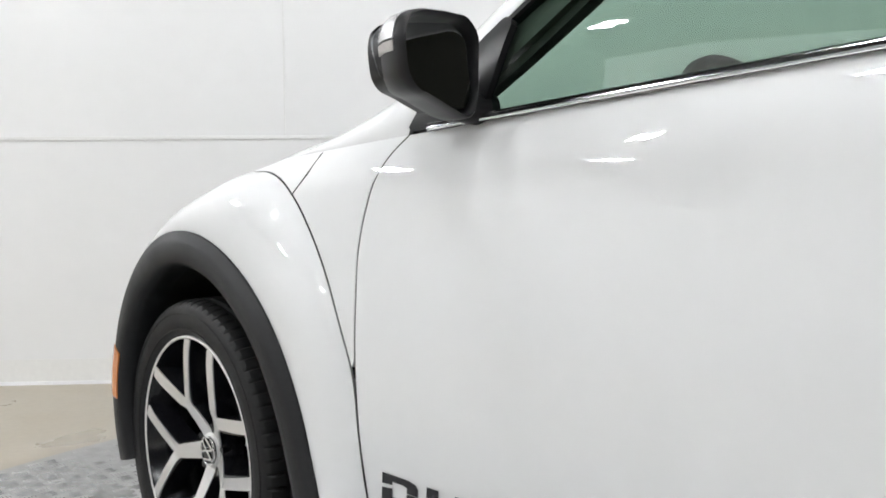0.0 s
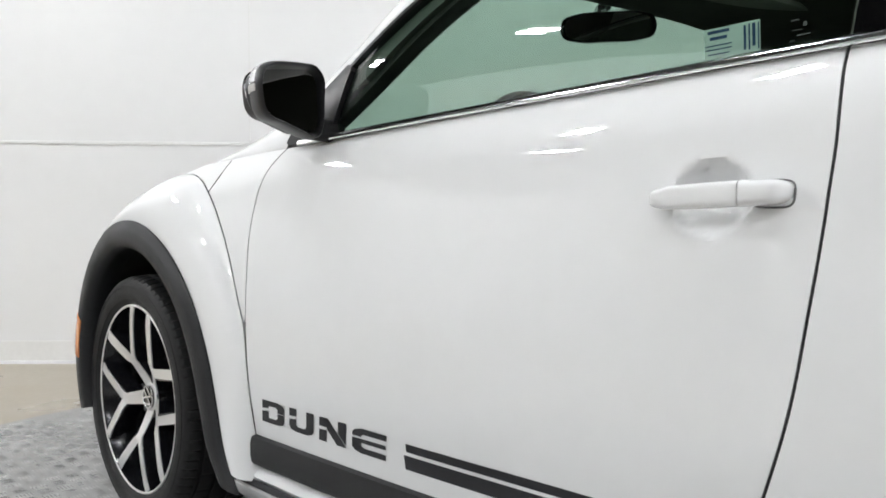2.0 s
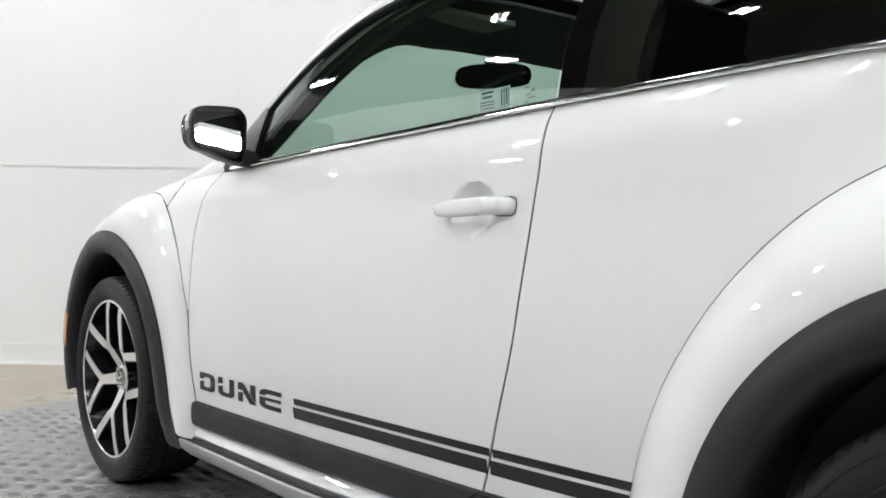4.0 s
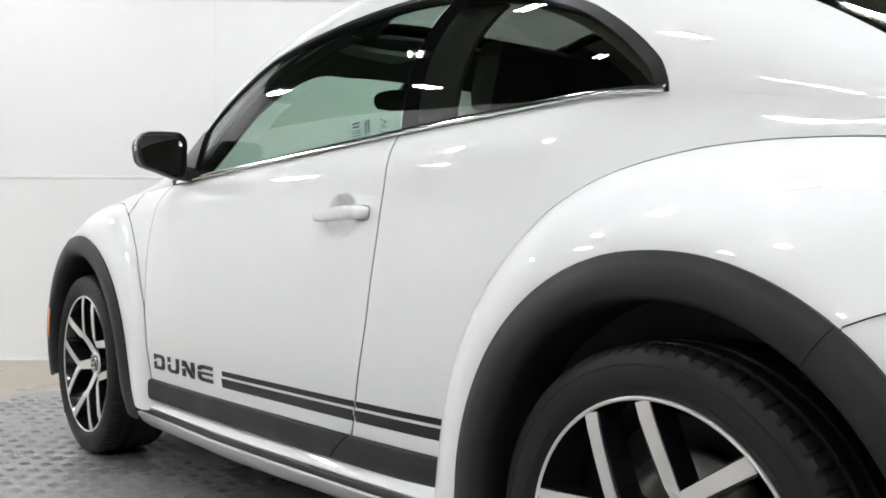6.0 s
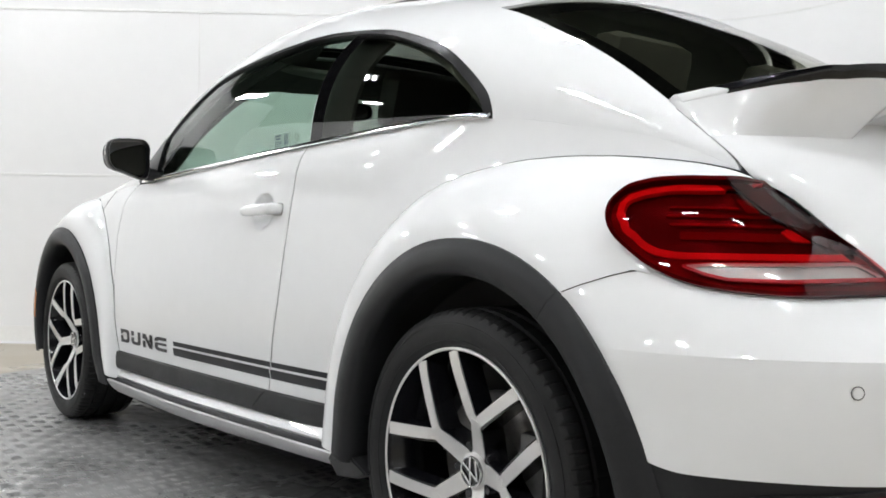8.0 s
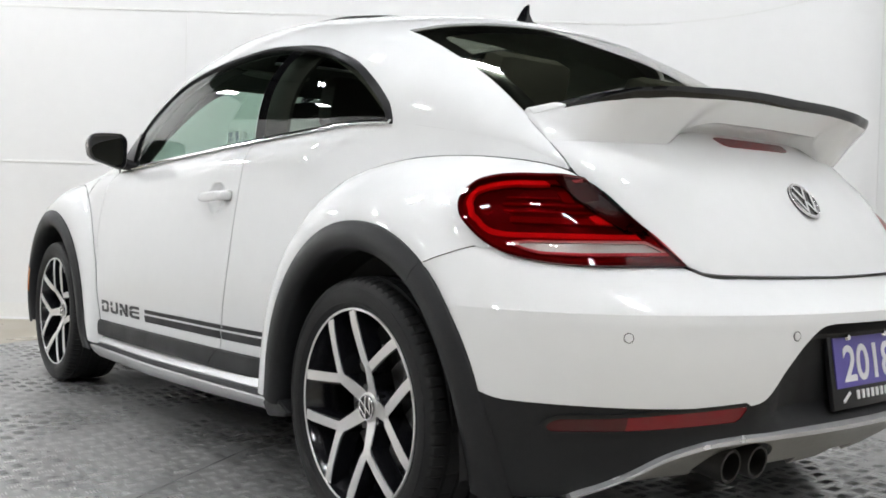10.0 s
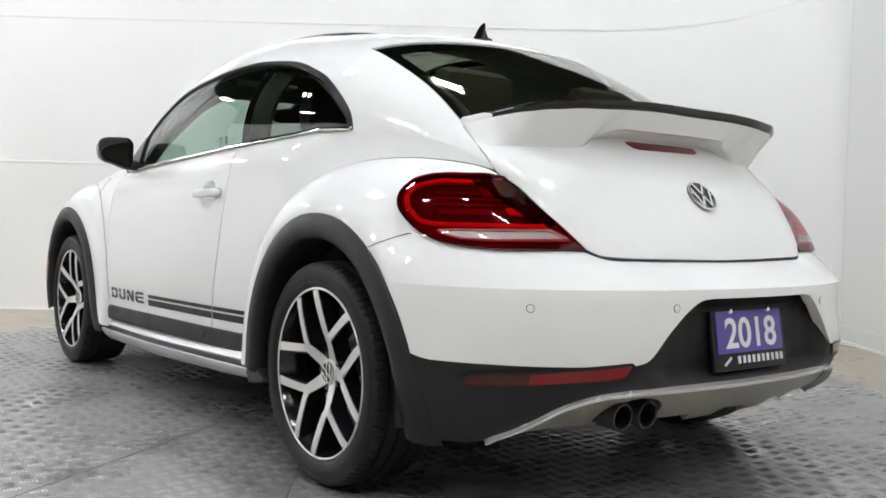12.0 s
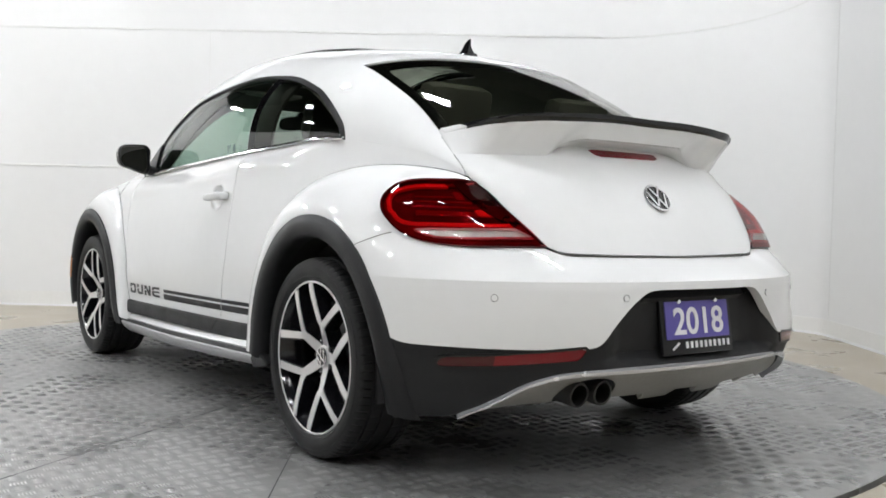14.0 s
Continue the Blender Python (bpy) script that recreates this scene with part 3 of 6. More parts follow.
# ---- cabin shell ----
DOME = dome()
DX, DYY, DZ = DOME[:, :, 0], DOME[:, :, 1], DOME[:, :, 2]
PILLAR = spline([(0.612, 0.962), (0.54, 1.0), (0.43, 1.062), (0.30, 1.146), (0.18, 1.215), (0.08, 1.262), (-0.02, 1.293), (-0.18, 1.320)], 44)
DLO = spline([(0.650, 0.962), (0.614, 1.004), (0.530, 1.065), (0.446, 1.117), (0.344, 1.174), (0.257, 1.221), (0.13, 1.275), (0.02, 1.297), (-0.10, 1.311), (-0.18, 1.319), (-0.33, 1.330), (-0.46, 1.336), (-0.60, 1.329), (-0.77, 1.304), (-0.89, 1.267), (-0.98, 1.232), (-1.06, 1.184), (-1.12, 1.136), (-1.157, 1.094), (-1.168, 1.060)], 100)
dlo_poly = np.vstack([DLO, [(-1.166, 0.9), (0.63, 0.9)]])
f_dlo = inside(DYY, DZ, dlo_poly)
# rear glass and lid outlines, by width and height on the rear half
RW_EDGE = [(0.0, 1.381), (0.25, 1.377), (0.40, 1.366), (0.50, 1.350), (0.568, 1.333), (0.5690, 1.26), (0.568, 1.17), (0.583, 1.053)]
rw = np.vstack([spline(RW_EDGE[:5], 30), spline(RW_EDGE[4:], 20)[1:]])
rear_glass = np.vstack([rw, (rw * [-1, 1])[::-1]])
f_rwin = np.minimum(inside(DX, DZ, rear_glass), -0.60 - DYY)
LID_EDGE = [(0.588, 1.053), (0.602, 0.985), (0.602, 0.912), (0.578, 0.86), (0.550, 0.805), (0.521, 0.757), (0.487, 0.714), (0.455, 0.700), (0.40, 0.696), (0.0, 0.690)]
lid = np.vstack([spline(LID_EDGE[:7], 40), LID_EDGE[7:]])
lid_poly = np.vstack([lid, (lid * [-1, 1])[::-1]])
f_lid = np.minimum(inside(DX, DZ, lid_poly), -1.3 - DYY)
hatch_all = np.vstack([rw, lid[1:], ((lid[1:]) * [-1, 1])[::-1], (rw * [-1, 1])[::-1]])
f_hatch = np.minimum(inside(DX, DZ, hatch_all), -0.60 - DYY)
# windscreen: front of the pillar line
WS = [(-0.60, 0.97), (-0.66, 1.02), (-0.60, 1.20), (-0.50, 1.33), (-0.40, 1.375), (0.0, 1.40)]
ws = spline(WS, 40)
ws_poly = np.vstack([ws, (ws * [-1, 1])[::-1]])
f_ws = np.minimum(inside(DX, DZ, ws_poly), DYY - 0.30)
SUN = np.array([(-0.40, 0.22), (0.40, 0.22), (0.43, 0.10), (0.43, -0.50), (0.40, -0.58), (-0.40, -0.58), (-0.43, -0.50), (-0.43, 0.10)])
f_sun = np.minimum(inside(DX, DYY, SUN), DZ - 1.2)
panel("roof_shell", DOME, [-f_dlo, -f_ws, -f_hatch - 0.0008, -f_sun - GAPW, np.where(DYY < -1.45, DZ - 0.904, 1.0)], PAINT, car, "white roof and pillars in one sweep")
panel("sunroof", DOME + 0.006 * normals(DOME), [f_sun - GAPW], GLASS_S, car, "dark glass sunroof", rim=0)
panel("sunroof_border", DOME + 0.0045 * normals(DOME), [f_sun - GAPW, 0.05 - f_sun], GLOSSBLK, car, "black printed border of the sunroof", rim=0.012)
panel("lid", DOME, [f_lid - 0.0008], PAINT, car, "white tailgate skin")

# ---- side glazing ----
inner_dlo = np.vstack([spline([(0.560, 0.975), (0.52, 0.995), (0.415, 1.050), (0.285, 1.130), (0.165, 1.196), (0.065, 1.240), (-0.03, 1.268), (-0.18, 1.294), (-0.33, 1.306), (-0.46, 1.310), (-0.60, 1.302), (-0.76, 1.270), (-0.87, 1.231), (-0.955, 1.190), (-1.025, 1.146), (-1.08, 1.100), (-1.108, 1.072), (-1.118, 1.055)], 100), [(-1.118, 0.9), (0.56, 0.9)]])
f_in = f_dlo - np.interp(-DYY, [-0.6, -0.3, 0.6, 1.0, 1.15], [0.011, 0.011, 0.012, 0.018, 0.024])
f_belt = DZ - along(DYY, E_Y[:13], E_Z[:13]) - 0.004
left, right = -DX - 0.2, DX - 0.2
for side_f in (left, right):
    panel("window_surround", DOME, [f_dlo - 0.001, -f_in, side_f, f_belt + 0.004], SATBLK, car, "black window surround", rim=0.02)
B_LINE = np.array([(-0.520, 0.99), (-0.533, 1.08), (-0.562, 1.20), (-0.600, 1.30), (-0.640, 1.40)])
b_y = along(DZ, B_LINE[:, 1], B_LINE[:, 0])
f_bdoor, f_bq = DYY - b_y - 0.002, b_y - 0.002 - DYY
GIN = DOME - 0.006 * normals(DOME)
for side_f in (left, right):
    panel("door_glass", GIN, [f_in + 0.004, f_belt, f_bdoor, side_f], GLASS_F, car, "green-tinted door glass", rim=0)
    panel("quarter_glass", GIN, [f_in + 0.004, f_belt, f_bq, side_f, b_y - 0.055 - DYY], GLASS_R, car, "dark privacy quarter glass", rim=0)
    panel("pillar_trim", GIN, [f_in + 0.004, f_belt, f_bq, side_f, DYY - b_y + 0.055], BLKGLASS, car, "gloss black middle pillar", rim=0.0)

# chrome strip along the belt
yb = np.linspace(0.590, -1.164, 90)
P = np.stack([np.stack([-belt_w(yb) - o, yb, belt(yb) + dz], 1) for o, dz in ((0.0095, -0.0005), (0.0115, 0.001), (0.0125, 0.003), (0.0115, 0.007), (0.0085, 0.0110), (0.003, 0.0125))], 1)
cut = np.abs(P[:, :, 1] + 0.526) - 0.0015
panel("belt_strip", P, [cut], CHROME, car, "polished chrome belt strip", rim=0.006, mirror=True)

# dark tubes in the door's shut lines, standing in for the gap's shade
for s in (1, -1):
    for line in (DF, DR):
        bm = bmesh.new()
        tube(bm, on_side(line[:, 0], line[:, 1], -0.0036) * np.array([s, 1, 1]), 0.0030, 6)
        part("door_seal", bm, SHELL, car, "dark tube deepening the shade in the door gap")

# windscreen, rear window
panel("windscreen", DOME - 0.004 * normals(DOME), [f_ws + 0.004], GLASS_W, car, "clear windscreen", rim=0)
panel("rear_window", DOME - 0.003 * normals(DOME), [f_rwin - 0.003], GLASS_B, car, "dark privacy rear window", rim=0)
band = 0.035 - f_rwin
panel("rear_window_border", DOME - 0.0045 * normals(DOME), [f_rwin - 0.003, band], GLOSSBLK, car, "black printed border of the rear window", rim=0)
# black inner shell below the lid gaps and headlining
LIN = dome(inset=0.03, cols=80)
LX, LY, LZ = LIN[:, :, 0], LIN[:, :, 1], LIN[:, :, 2]
ws_in = spline([(-0.58, 0.95), (-0.625, 1.02), (-0.575, 1.17), (-0.52, 1.250), (-0.46, 1.292), (-0.30, 1.312), (0.0, 1.320)], 40)
ws_in = np.vstack([ws_in, (ws_in * [-1, 1])[::-1]])
lin_open = [-inside(LY, LZ, inner_dlo) - 0.004, -np.minimum(inside(LX, LZ, ws_in), LY - 0.20) - 0.004, -np.minimum(inside(LX, LZ, rear_glass * [0.90, 1.0]), -0.98 - LY)]
lin_open.append(-np.minimum(inside(LX, LY, SUN * 0.88), LZ - 1.2))
panel("headlining", LIN, lin_open + [0.02 - LY], HEADLINER, car, "grey headlining and pillar trim", rim=0)
panel("front_pillar_trim", LIN, lin_open + [LY - 0.02], TRIM_IN, car, "dark trim of the front pillars and header", rim=0)


# ---- wings ----
def arch_r(front):
    if front:
        return ([-40, -24, 0, 12, 25, 46, 65, 80, 90, 104, 115, 127, 140, 151, 161, 172, 184, 200, 214],
                [0.375, 0.375, 0.380, 0.386, 0.396, 0.424, 0.446, 0.458, 0.461, 0.460, 0.459, 0.460, 0.463, 0.466, 0.472, 0.484, 0.522, 0.700, 0.800])
    return ([-34, -20, 0, 12, 25, 46, 65, 80, 90, 104, 115, 127, 140, 151, 161, 170, 184, 200, 214],
            [0.520, 0.455, 0.415, 0.417, 0.423, 0.436, 0.446, 0.452, 0.454, 0.458, 0.460, 0.462, 0.463, 0.464, 0.466, 0.470, 0.482, 0.50, 0.53])


def arch_point(deg, front, dr=0.0, w=0.905):
    """A point of the wheel arch's outer edge; 0 degrees is ahead of the wheel, 90 above."""
    a, r = arch_r(front)
    rr = along(deg, a, r) + dr
    y0 = 1.27 if front else -1.27
    t = np.radians(deg)
    return np.stack([-np.asarray(w) + 0 * t, y0 + rr * np.cos(t), 0.334 + rr * np.sin(t)], -1)


def wing(A, S, w_mid, pull, rows=40):
    """A wing lofted from the arch edge A to the outer seam S, rolled over at the top."""
    A, S = np.asarray(A), np.asarray(S)
    M = A + pull * (S - A)
    M[:, 0] = -w_mid
    v = np.linspace(0, 1, rows)[None, :, None]
    return (1 - v) ** 2 * A[:, None] + 2 * v * (1 - v) * M[:, None] + v**2 * S[:, None]


# rear corner, level by level from the wing to the lid
LEVELS = [(0.69, [(0.875, -1.55), (0.84, -1.72), (0.70, -1.88), (0.47, -1.955)]), (0.76, [(0.862, -1.54), (0.838, -1.68), (0.72, -1.83), (0.525, -1.90)]),
          (0.83, [(0.845, -1.53), (0.822, -1.64), (0.735, -1.765), (0.567, -1.815)]), (0.92, [(0.76, -1.53), (0.73, -1.62), (0.675, -1.68), (0.597, -1.708)])]


def corner(nu=90, nv=70, out=0.0):
    """The car's rear corner round the lamp, from the wing to the lid, level by level; out pushes it along its normal."""
    lines = np.stack([spline([(-w, y, z) for w, y in row], nu) for z, row in LEVELS], 1)
    zs = [z for z, _ in LEVELS]
    zz = np.linspace(0.69, 0.935, nv)
    P = np.stack([along(zz, zs, lines[i, :, k]) for i in range(nu) for k in range(3)], 0).reshape(nu, 3, nv).transpose(0, 2, 1)
    P[:, :, 2] = zz[None]
    return P + out * normals(P) if out else P



Q = corner()


# outline of the rear lamp on the corner, by its run and height
U = np.linspace(0, 1, 90)[:, None] * np.ones((1, 70))
QZ = corner()[:, :, 2]
LAMP = [(0.150, 0.828), (0.146, 0.856), (0.19, 0.879), (0.30, 0.893), (0.45, 0.8985), (0.65, 0.899), (0.90, 0.898), (1.0, 0.890), (1.01, 0.80), (1.004, 0.715), (0.90, 0.712), (0.75, 0.712), (0.55, 0.713), (0.45, 0.719), (0.35, 0.731), (0.27, 0.754), (0.21, 0.783), (0.17, 0.806)]
US = 0.45     # one unit of U in metres, about
lamp_poly = spline(np.array(LAMP) * [US, 1], 120, closed=True)
lamp_i = np.round(np.clip(lamp_poly[:, 0] / US, 0, 1) * 89).astype(int), np.round(np.clip((lamp_poly[:, 1] - 0.69) / 0.245, 0, 1) * 69).astype(int)
lamp_side = np.stack([Q[lamp_i][:, 1], lamp_poly[:, 1]], 1)


def corner_w(y, z):
    """Half width of the rear corner at that place and height."""
    zz = Q[0, :, 2]
    f = np.clip((z - zz[0]) / (zz[1] - zz[0]), 0, len(zz) - 1.001)
    k = f.astype(int)
    out = np.zeros(y.shape)
    for i in np.ndindex(y.shape):
        a, b = (np.interp(-y[i], -Q[:, j, 1], -Q[:, j, 0]) for j in (k[i], k[i] + 1))
        out[i] = a + (f[i] - k[i]) * (b - a)
    return out


def step(x, a, b):
    t = np.clip((x - a) / (b - a), 0, 1)
    return t * t * (3 - 2 * t)


# rear wing: rays from the wheel's middle, from the arch edge to the seam
deg_r = np.linspace(-8, 139, 190)
seam_deg = np.degrees(np.arctan2(SR[:, 1] - 0.334, SR[:, 0] + 1.27))
seam_rad = np.hypot(SR[:, 1] - 0.334, SR[:, 0] + 1.27)
keep = seam_deg < 127.5
R_out = np.interp(deg_r, np.r_[seam_deg[keep], 130, 134, 139], np.r_[seam_rad[keep], 0.735, 0.742, 0.742])
for _ in range(6):
    R_out[1:-1] = (R_out[:-2] + 2 * R_out[1:-1] + R_out[2:]) / 4
R_in = along(deg_r, *arch_r(False))
vv = np.linspace(0, 1, 60)
rad = R_in[:, None] + (R_out - R_in)[:, None] * vv[None]
ang = np.radians(deg_r)[:, None]
WY, WZ = -1.27 + rad * np.cos(ang), 0.334 + rad * np.sin(ang)
end_w = side_w(WY[:, -1], np.minimum(WZ[:, -1], belt(WY[:, -1]) - 0.02)) + 0.002
end_w = np.where(deg_r > 126, np.interp(deg_r, [126, 130, 139], [end_w[np.argmin(abs(deg_r - 126))], 0.605, 0.59]), end_w)
for _ in range(10):
    end_w[1:-1] = (end_w[:-2] + 2 * end_w[1:-1] + end_w[2:]) / 4
mid_w = np.interp(deg_r, [-8, 60, 95, 139], [0.916, 0.914, 0.892, 0.872])
WX = (1 - vv) ** 2 * 0.902 + 2 * vv * (1 - vv) * mid_w[:, None] + vv**2 * end_w[:, None]
near_lamp = step(-WY, 1.47, 1.66) * step(vv, 0.0, 0.45)[None] * (1 - step(vv, 0.86, 1.0))[None]
WX = WX + near_lamp * (corner_w(WY, WZ) - WX)
for _ in range(8):
    WX[1:-1, 1:-1] = (WX[:-2, 1:-1] + WX[2:, 1:-1] + WX[1:-1, :-2] + WX[1:-1, 2:] + 2 * WX[1:-1, 1:-1]) / 6
W3 = np.stack([-WX, WY, WZ], 2)
joint_z = np.interp(-WY, [1.2, 1.48, 1.557, 1.60, 1.66, 1.72, 1.80, 2.0], [0.1, 0.62, 0.706, 0.725, 0.746, 0.735, 0.73, 0.73])
panel("rear_wing", W3, [WZ - joint_z - 0.001, WZ - 0.296, np.where(vv > 0.62, 130.3, 136.0)[None] - deg_r[:, None], 0.002 - inside(WY, WZ, lamp_side)], PAINT, car, "bulging white rear wing", rim=0.012, mirror=True)

# front wing
sf = SF
S4 = on_side(sf[:, 0], sf[:, 1], 0.002)
nose = spline([tuple(S4[-1]), (-0.765, 1.28, 0.895), (-0.73, 1.45, 0.835), (-0.70, 1.62, 0.74), (-0.68, 1.76, 0.61), (-0.68, 1.85, 0.45), (-0.68, 1.86, 0.30)], 60)
S4 = np.vstack([S4, nose[1:]])[::-1]
length = np.r_[0, np.cumsum(np.linalg.norm(np.diff(S4, axis=0), axis=1))]
length /= length[-1]
S4 = np.stack([np.interp(np.linspace(0, 1, 160), length, S4[:, k]) for k in range(3)], 1)
key = spline([(0, -12.0), (0.2, 25.0), (0.42, 62.0), (0.58, 98.0), (0.72, 132.0), (0.86, 160.0), (1.0, 186.5)], 200)
deg_f = np.interp(np.linspace(0, 1, 160), key[:, 0], key[:, 1])
w_f = np.interp(deg_f, [-12, 20, 60, 192], [0.86, 0.885, 0.902, 0.902])
A4 = arch_point(deg_f, True, w=w_f)
W4 = wing(A4, S4, 0.912, 0.70)
panel("front_wing", W4, (), PAINT, car, "rounded white front wing", rim=0.012, mirror=True)
# bonnet with its edge at the cowl
HC = np.stack([np.zeros(40), np.linspace(0.98, 1.98, 40), along(np.linspace(0.98, 1.98, 40), [0.98, 1.2, 1.45, 1.7, 1.9, 1.98], [1.03, 1.013, 0.962, 0.855, 0.715, 0.62])], 1)
HE = np.stack([along(HC[:, 1], [0.98, 1.2, 1.45, 1.7, 1.98], [0.755, 0.738, 0.712, 0.68, 0.60]), HC[:, 1] - along(HC[:, 1], [0.98, 1.98], [0.10, 0.12]), along(HC[:, 1], [0.98, 1.2, 1.45, 1.7, 1.98], [0.955, 0.932, 0.878, 0.77, 0.58])], 1)
th = np.linspace(0, math.pi, 50)
cp, sp = np.cos(th)[None], np.sin(th)[None] ** 0.9
H = np.stack([-HE[:, :1] * cp, HE[:, 1:2] + (HC[:, 1:2] - HE[:, 1:2]) * sp, HE[:, 2:3] + (HC[:, 2:3] - HE[:, 2:3]) * sp], 2)[::-1]
panel("bonnet", H, (), PAINT, car, "white bonnet", rim=0.012)
for s in (-1, 1):
    bm = bmesh.new()
    tube(bm, [(s * w, y, z) for w, y, z in ((0.8415, 0.942, 0.870), (0.831, 0.909, 0.9045), (0.808, 0.899, 0.938), (0.797, 0.895, 0.948))], 0.0014, 6)
    part("bonnet_gap", bm, SHELL, car, "thin dark shut line beside the bonnet")
cowl = np.stack([np.stack([x * np.ones(2), np.array([0.60, 1.0]) , np.array([0.90, 0.915])], 1) for x in np.linspace(-0.78, 0.78, 20)], 0)
panel("scuttle", cowl, (), SATBLK, car, "black plastic scuttle below the windscreen", rim=0.01)
nosep = spline([(-0.86, 1.66, 0), (-0.80, 1.86, 0), (-0.62, 2.02, 0), (-0.3, 2.09, 0), (0.0, 2.11, 0), (0.3, 2.09, 0), (0.62, 2.02, 0), (0.80, 1.86, 0), (0.86, 1.66, 0)], 60)[::-1]
zz = np.linspace(0.20, 0.60, 12)
NP = np.stack([np.stack([nosep[:, 0] * (1 - 0.05 * (z - 0.4) ** 2 / 0.04), nosep[:, 1] - 0.10 * (z - 0.4) ** 2 / 0.04, z + 0 * nosep[:, 0]], 1) for z in zz], 1)
panel("front_bumper", NP, (), PAINT, car, "white front bumper", rim=0.01)


# ---- arch mouldings ----
def arch_moulding(front, d0, d1):
    deg = np.linspace(d0, d1, 120)
    rows = []
    prof = [(0.004, 0.900), (0.004, 0.9075), (-0.003, 0.9120), (-0.014, 0.9155), (-0.017, 0.9175), (-0.042, 0.9190), (-0.058, 0.9160), (-0.066, 0.9070), (-0.068, 0.8900), (-0.066, 0.8450)]
    for dr, w in prof:
        rows.append(arch_point(deg, front, dr, w))
    return np.stack(rows, 1)


def moulding_part(name, front, d0, d1, label):
    M = arch_moulding(front, d0, d1)
    if front:
        taper = np.clip((20 - np.linspace(d0, d1, 120)) / 50, 0, 1)[:, None]
        M[:, :, 0] += 0.02 * taper ** 1.3
    cut = () if front else [M[:, :, 2] - 0.302 - 0.26 * np.minimum(M[:, :, 1] + 0.85, 0.0)]
    return panel(name, M, cut, CLAD, car, label, flip=True, rim=0.004, mirror=True, sharp=55)


moulding_part("arch_moulding", True, -13, 190, "grained black wheel arch moulding")
moulding_part("arch_moulding", False, -15, 126.93, "grained black wheel arch moulding")
# black foot joining the sill to the rear arch
for s in (1, -1):
    bm = bmesh.new()
    foot = [(-0.775, 0.262), (-0.800, 0.288), (-0.860, 0.308), (-0.920, 0.297), (-0.985, 0.272), (-0.950, 0.256), (-0.860, 0.243)]
    near = [bm.verts.new((-s * (0.902 if y < -0.83 else 0.872), y, z)) for y, z in foot]
    deep = [bm.verts.new((-s * 0.79, y, z)) for y, z in foot]
    bm.faces.new(near)
    bm.faces.new(deep[::-1])
    for i in range(len(foot)):
        bm.faces.new((near[i - 1], near[i], deep[i], deep[i - 1]))
    bmesh.ops.recalc_face_normals(bm, faces=bm.faces[:])
    bmesh.ops.bevel(bm, geom=bm.edges[:], offset=0.004, segments=2, affect="EDGES")
    part("arch_foot", bm, CLAD, car, "black foot between the sill and the arch", smooth=True)
# wheel housings
for front in (True, False):
    deg = np.linspace(-8, 190, 60)
    rows = [arch_point(deg, front, -0.060, w) for w in (0.895, 0.80, 0.55, 0.42)]
    panel("wheel_housing", np.stack(rows, 1), (), SHELL, car, "black wheel housing", flip=True, rim=0, mirror=True)
    y0 = 1.27 if front else -1.27
    box("inner_wall", (0, y0, 0.46), (0.84, 0.95, 0.5), SHELL, car, "dark structure between the wheel housings", bevel=0.02)
# side marker on the front moulding
deg = np.linspace(12, 30, 12)
mk = np.stack([arch_point(deg, True, -0.010, 0.9175), arch_point(deg, True, -0.030, 0.9215), arch_point(deg, True, -0.048, 0.9205)], 1)
mk[:, :, 0] += (0.02 * np.clip((20 - deg) / 50, 0, 1) ** 1.3)[:, None]
panel("side_marker", mk, (), AMBER, car, "amber side marker", flip=True, rim=0.006, mirror=True)

# ---- lower mouldings and sill ----
def moulding(y0, y1, front_cut):
    y = np.linspace(y0, y1, 60)
    top = clad_top(y)
    prof = [(0.0, 0.0), (0.010, -0.004), (0.0145, -0.018), (0.0140, -0.045), (0.0120, -0.058), (0.0080, -0.064), (-0.012, -0.070), (-0.02, -0.078)]
    rows = [on_side(y, top + dz, out) for out, dz in prof[:3]] + [np.stack([on_side(y, top - 0.018, out)[:, 0], y, top + dz], 1) for out, dz in prof[3:]]
    P = np.stack(rows[::-1], 1)
    return P


Mo = moulding(0.735, -0.72, True)
MY, MZ = Mo[:, :, 1], Mo[:, :, 2]
gap = DR[-1]
f_gap = MY - along(MZ, [0.28, 0.31, 0.335, 0.378, 0.40], [-0.345, -0.350, -0.375, -0.424, -0.430])
f_front = along(MZ, [0.28, 0.31, 0.335, 0.36, 0.40], [0.715, 0.732, 0.720, 0.693, 0.690]) - MY
panel("door_moulding", Mo, [f_gap - 0.0025, f_front], CLAD, car, "black moulding along the door's foot", rim=0.01, mirror=True)
panel("quarter_moulding", Mo, [-f_gap - 0.0025], CLAD, car, "black moulding ahead of the rear wheel", rim=0.01, mirror=True)
ys = np.linspace(0.80, -0.80, 60)


def sweep(rows):
    rise = np.clip((0.25 - ys) / 0.95, 0, 1.1) ** 1.3
    return np.stack([np.stack([-w + 0.014 * rise, ys, z - 0.006 * ys + (0.020 + 0.012 * np.clip((0.245 - z) / 0.07, 0, 1)) * rise], 1) for w, z in rows], 1)


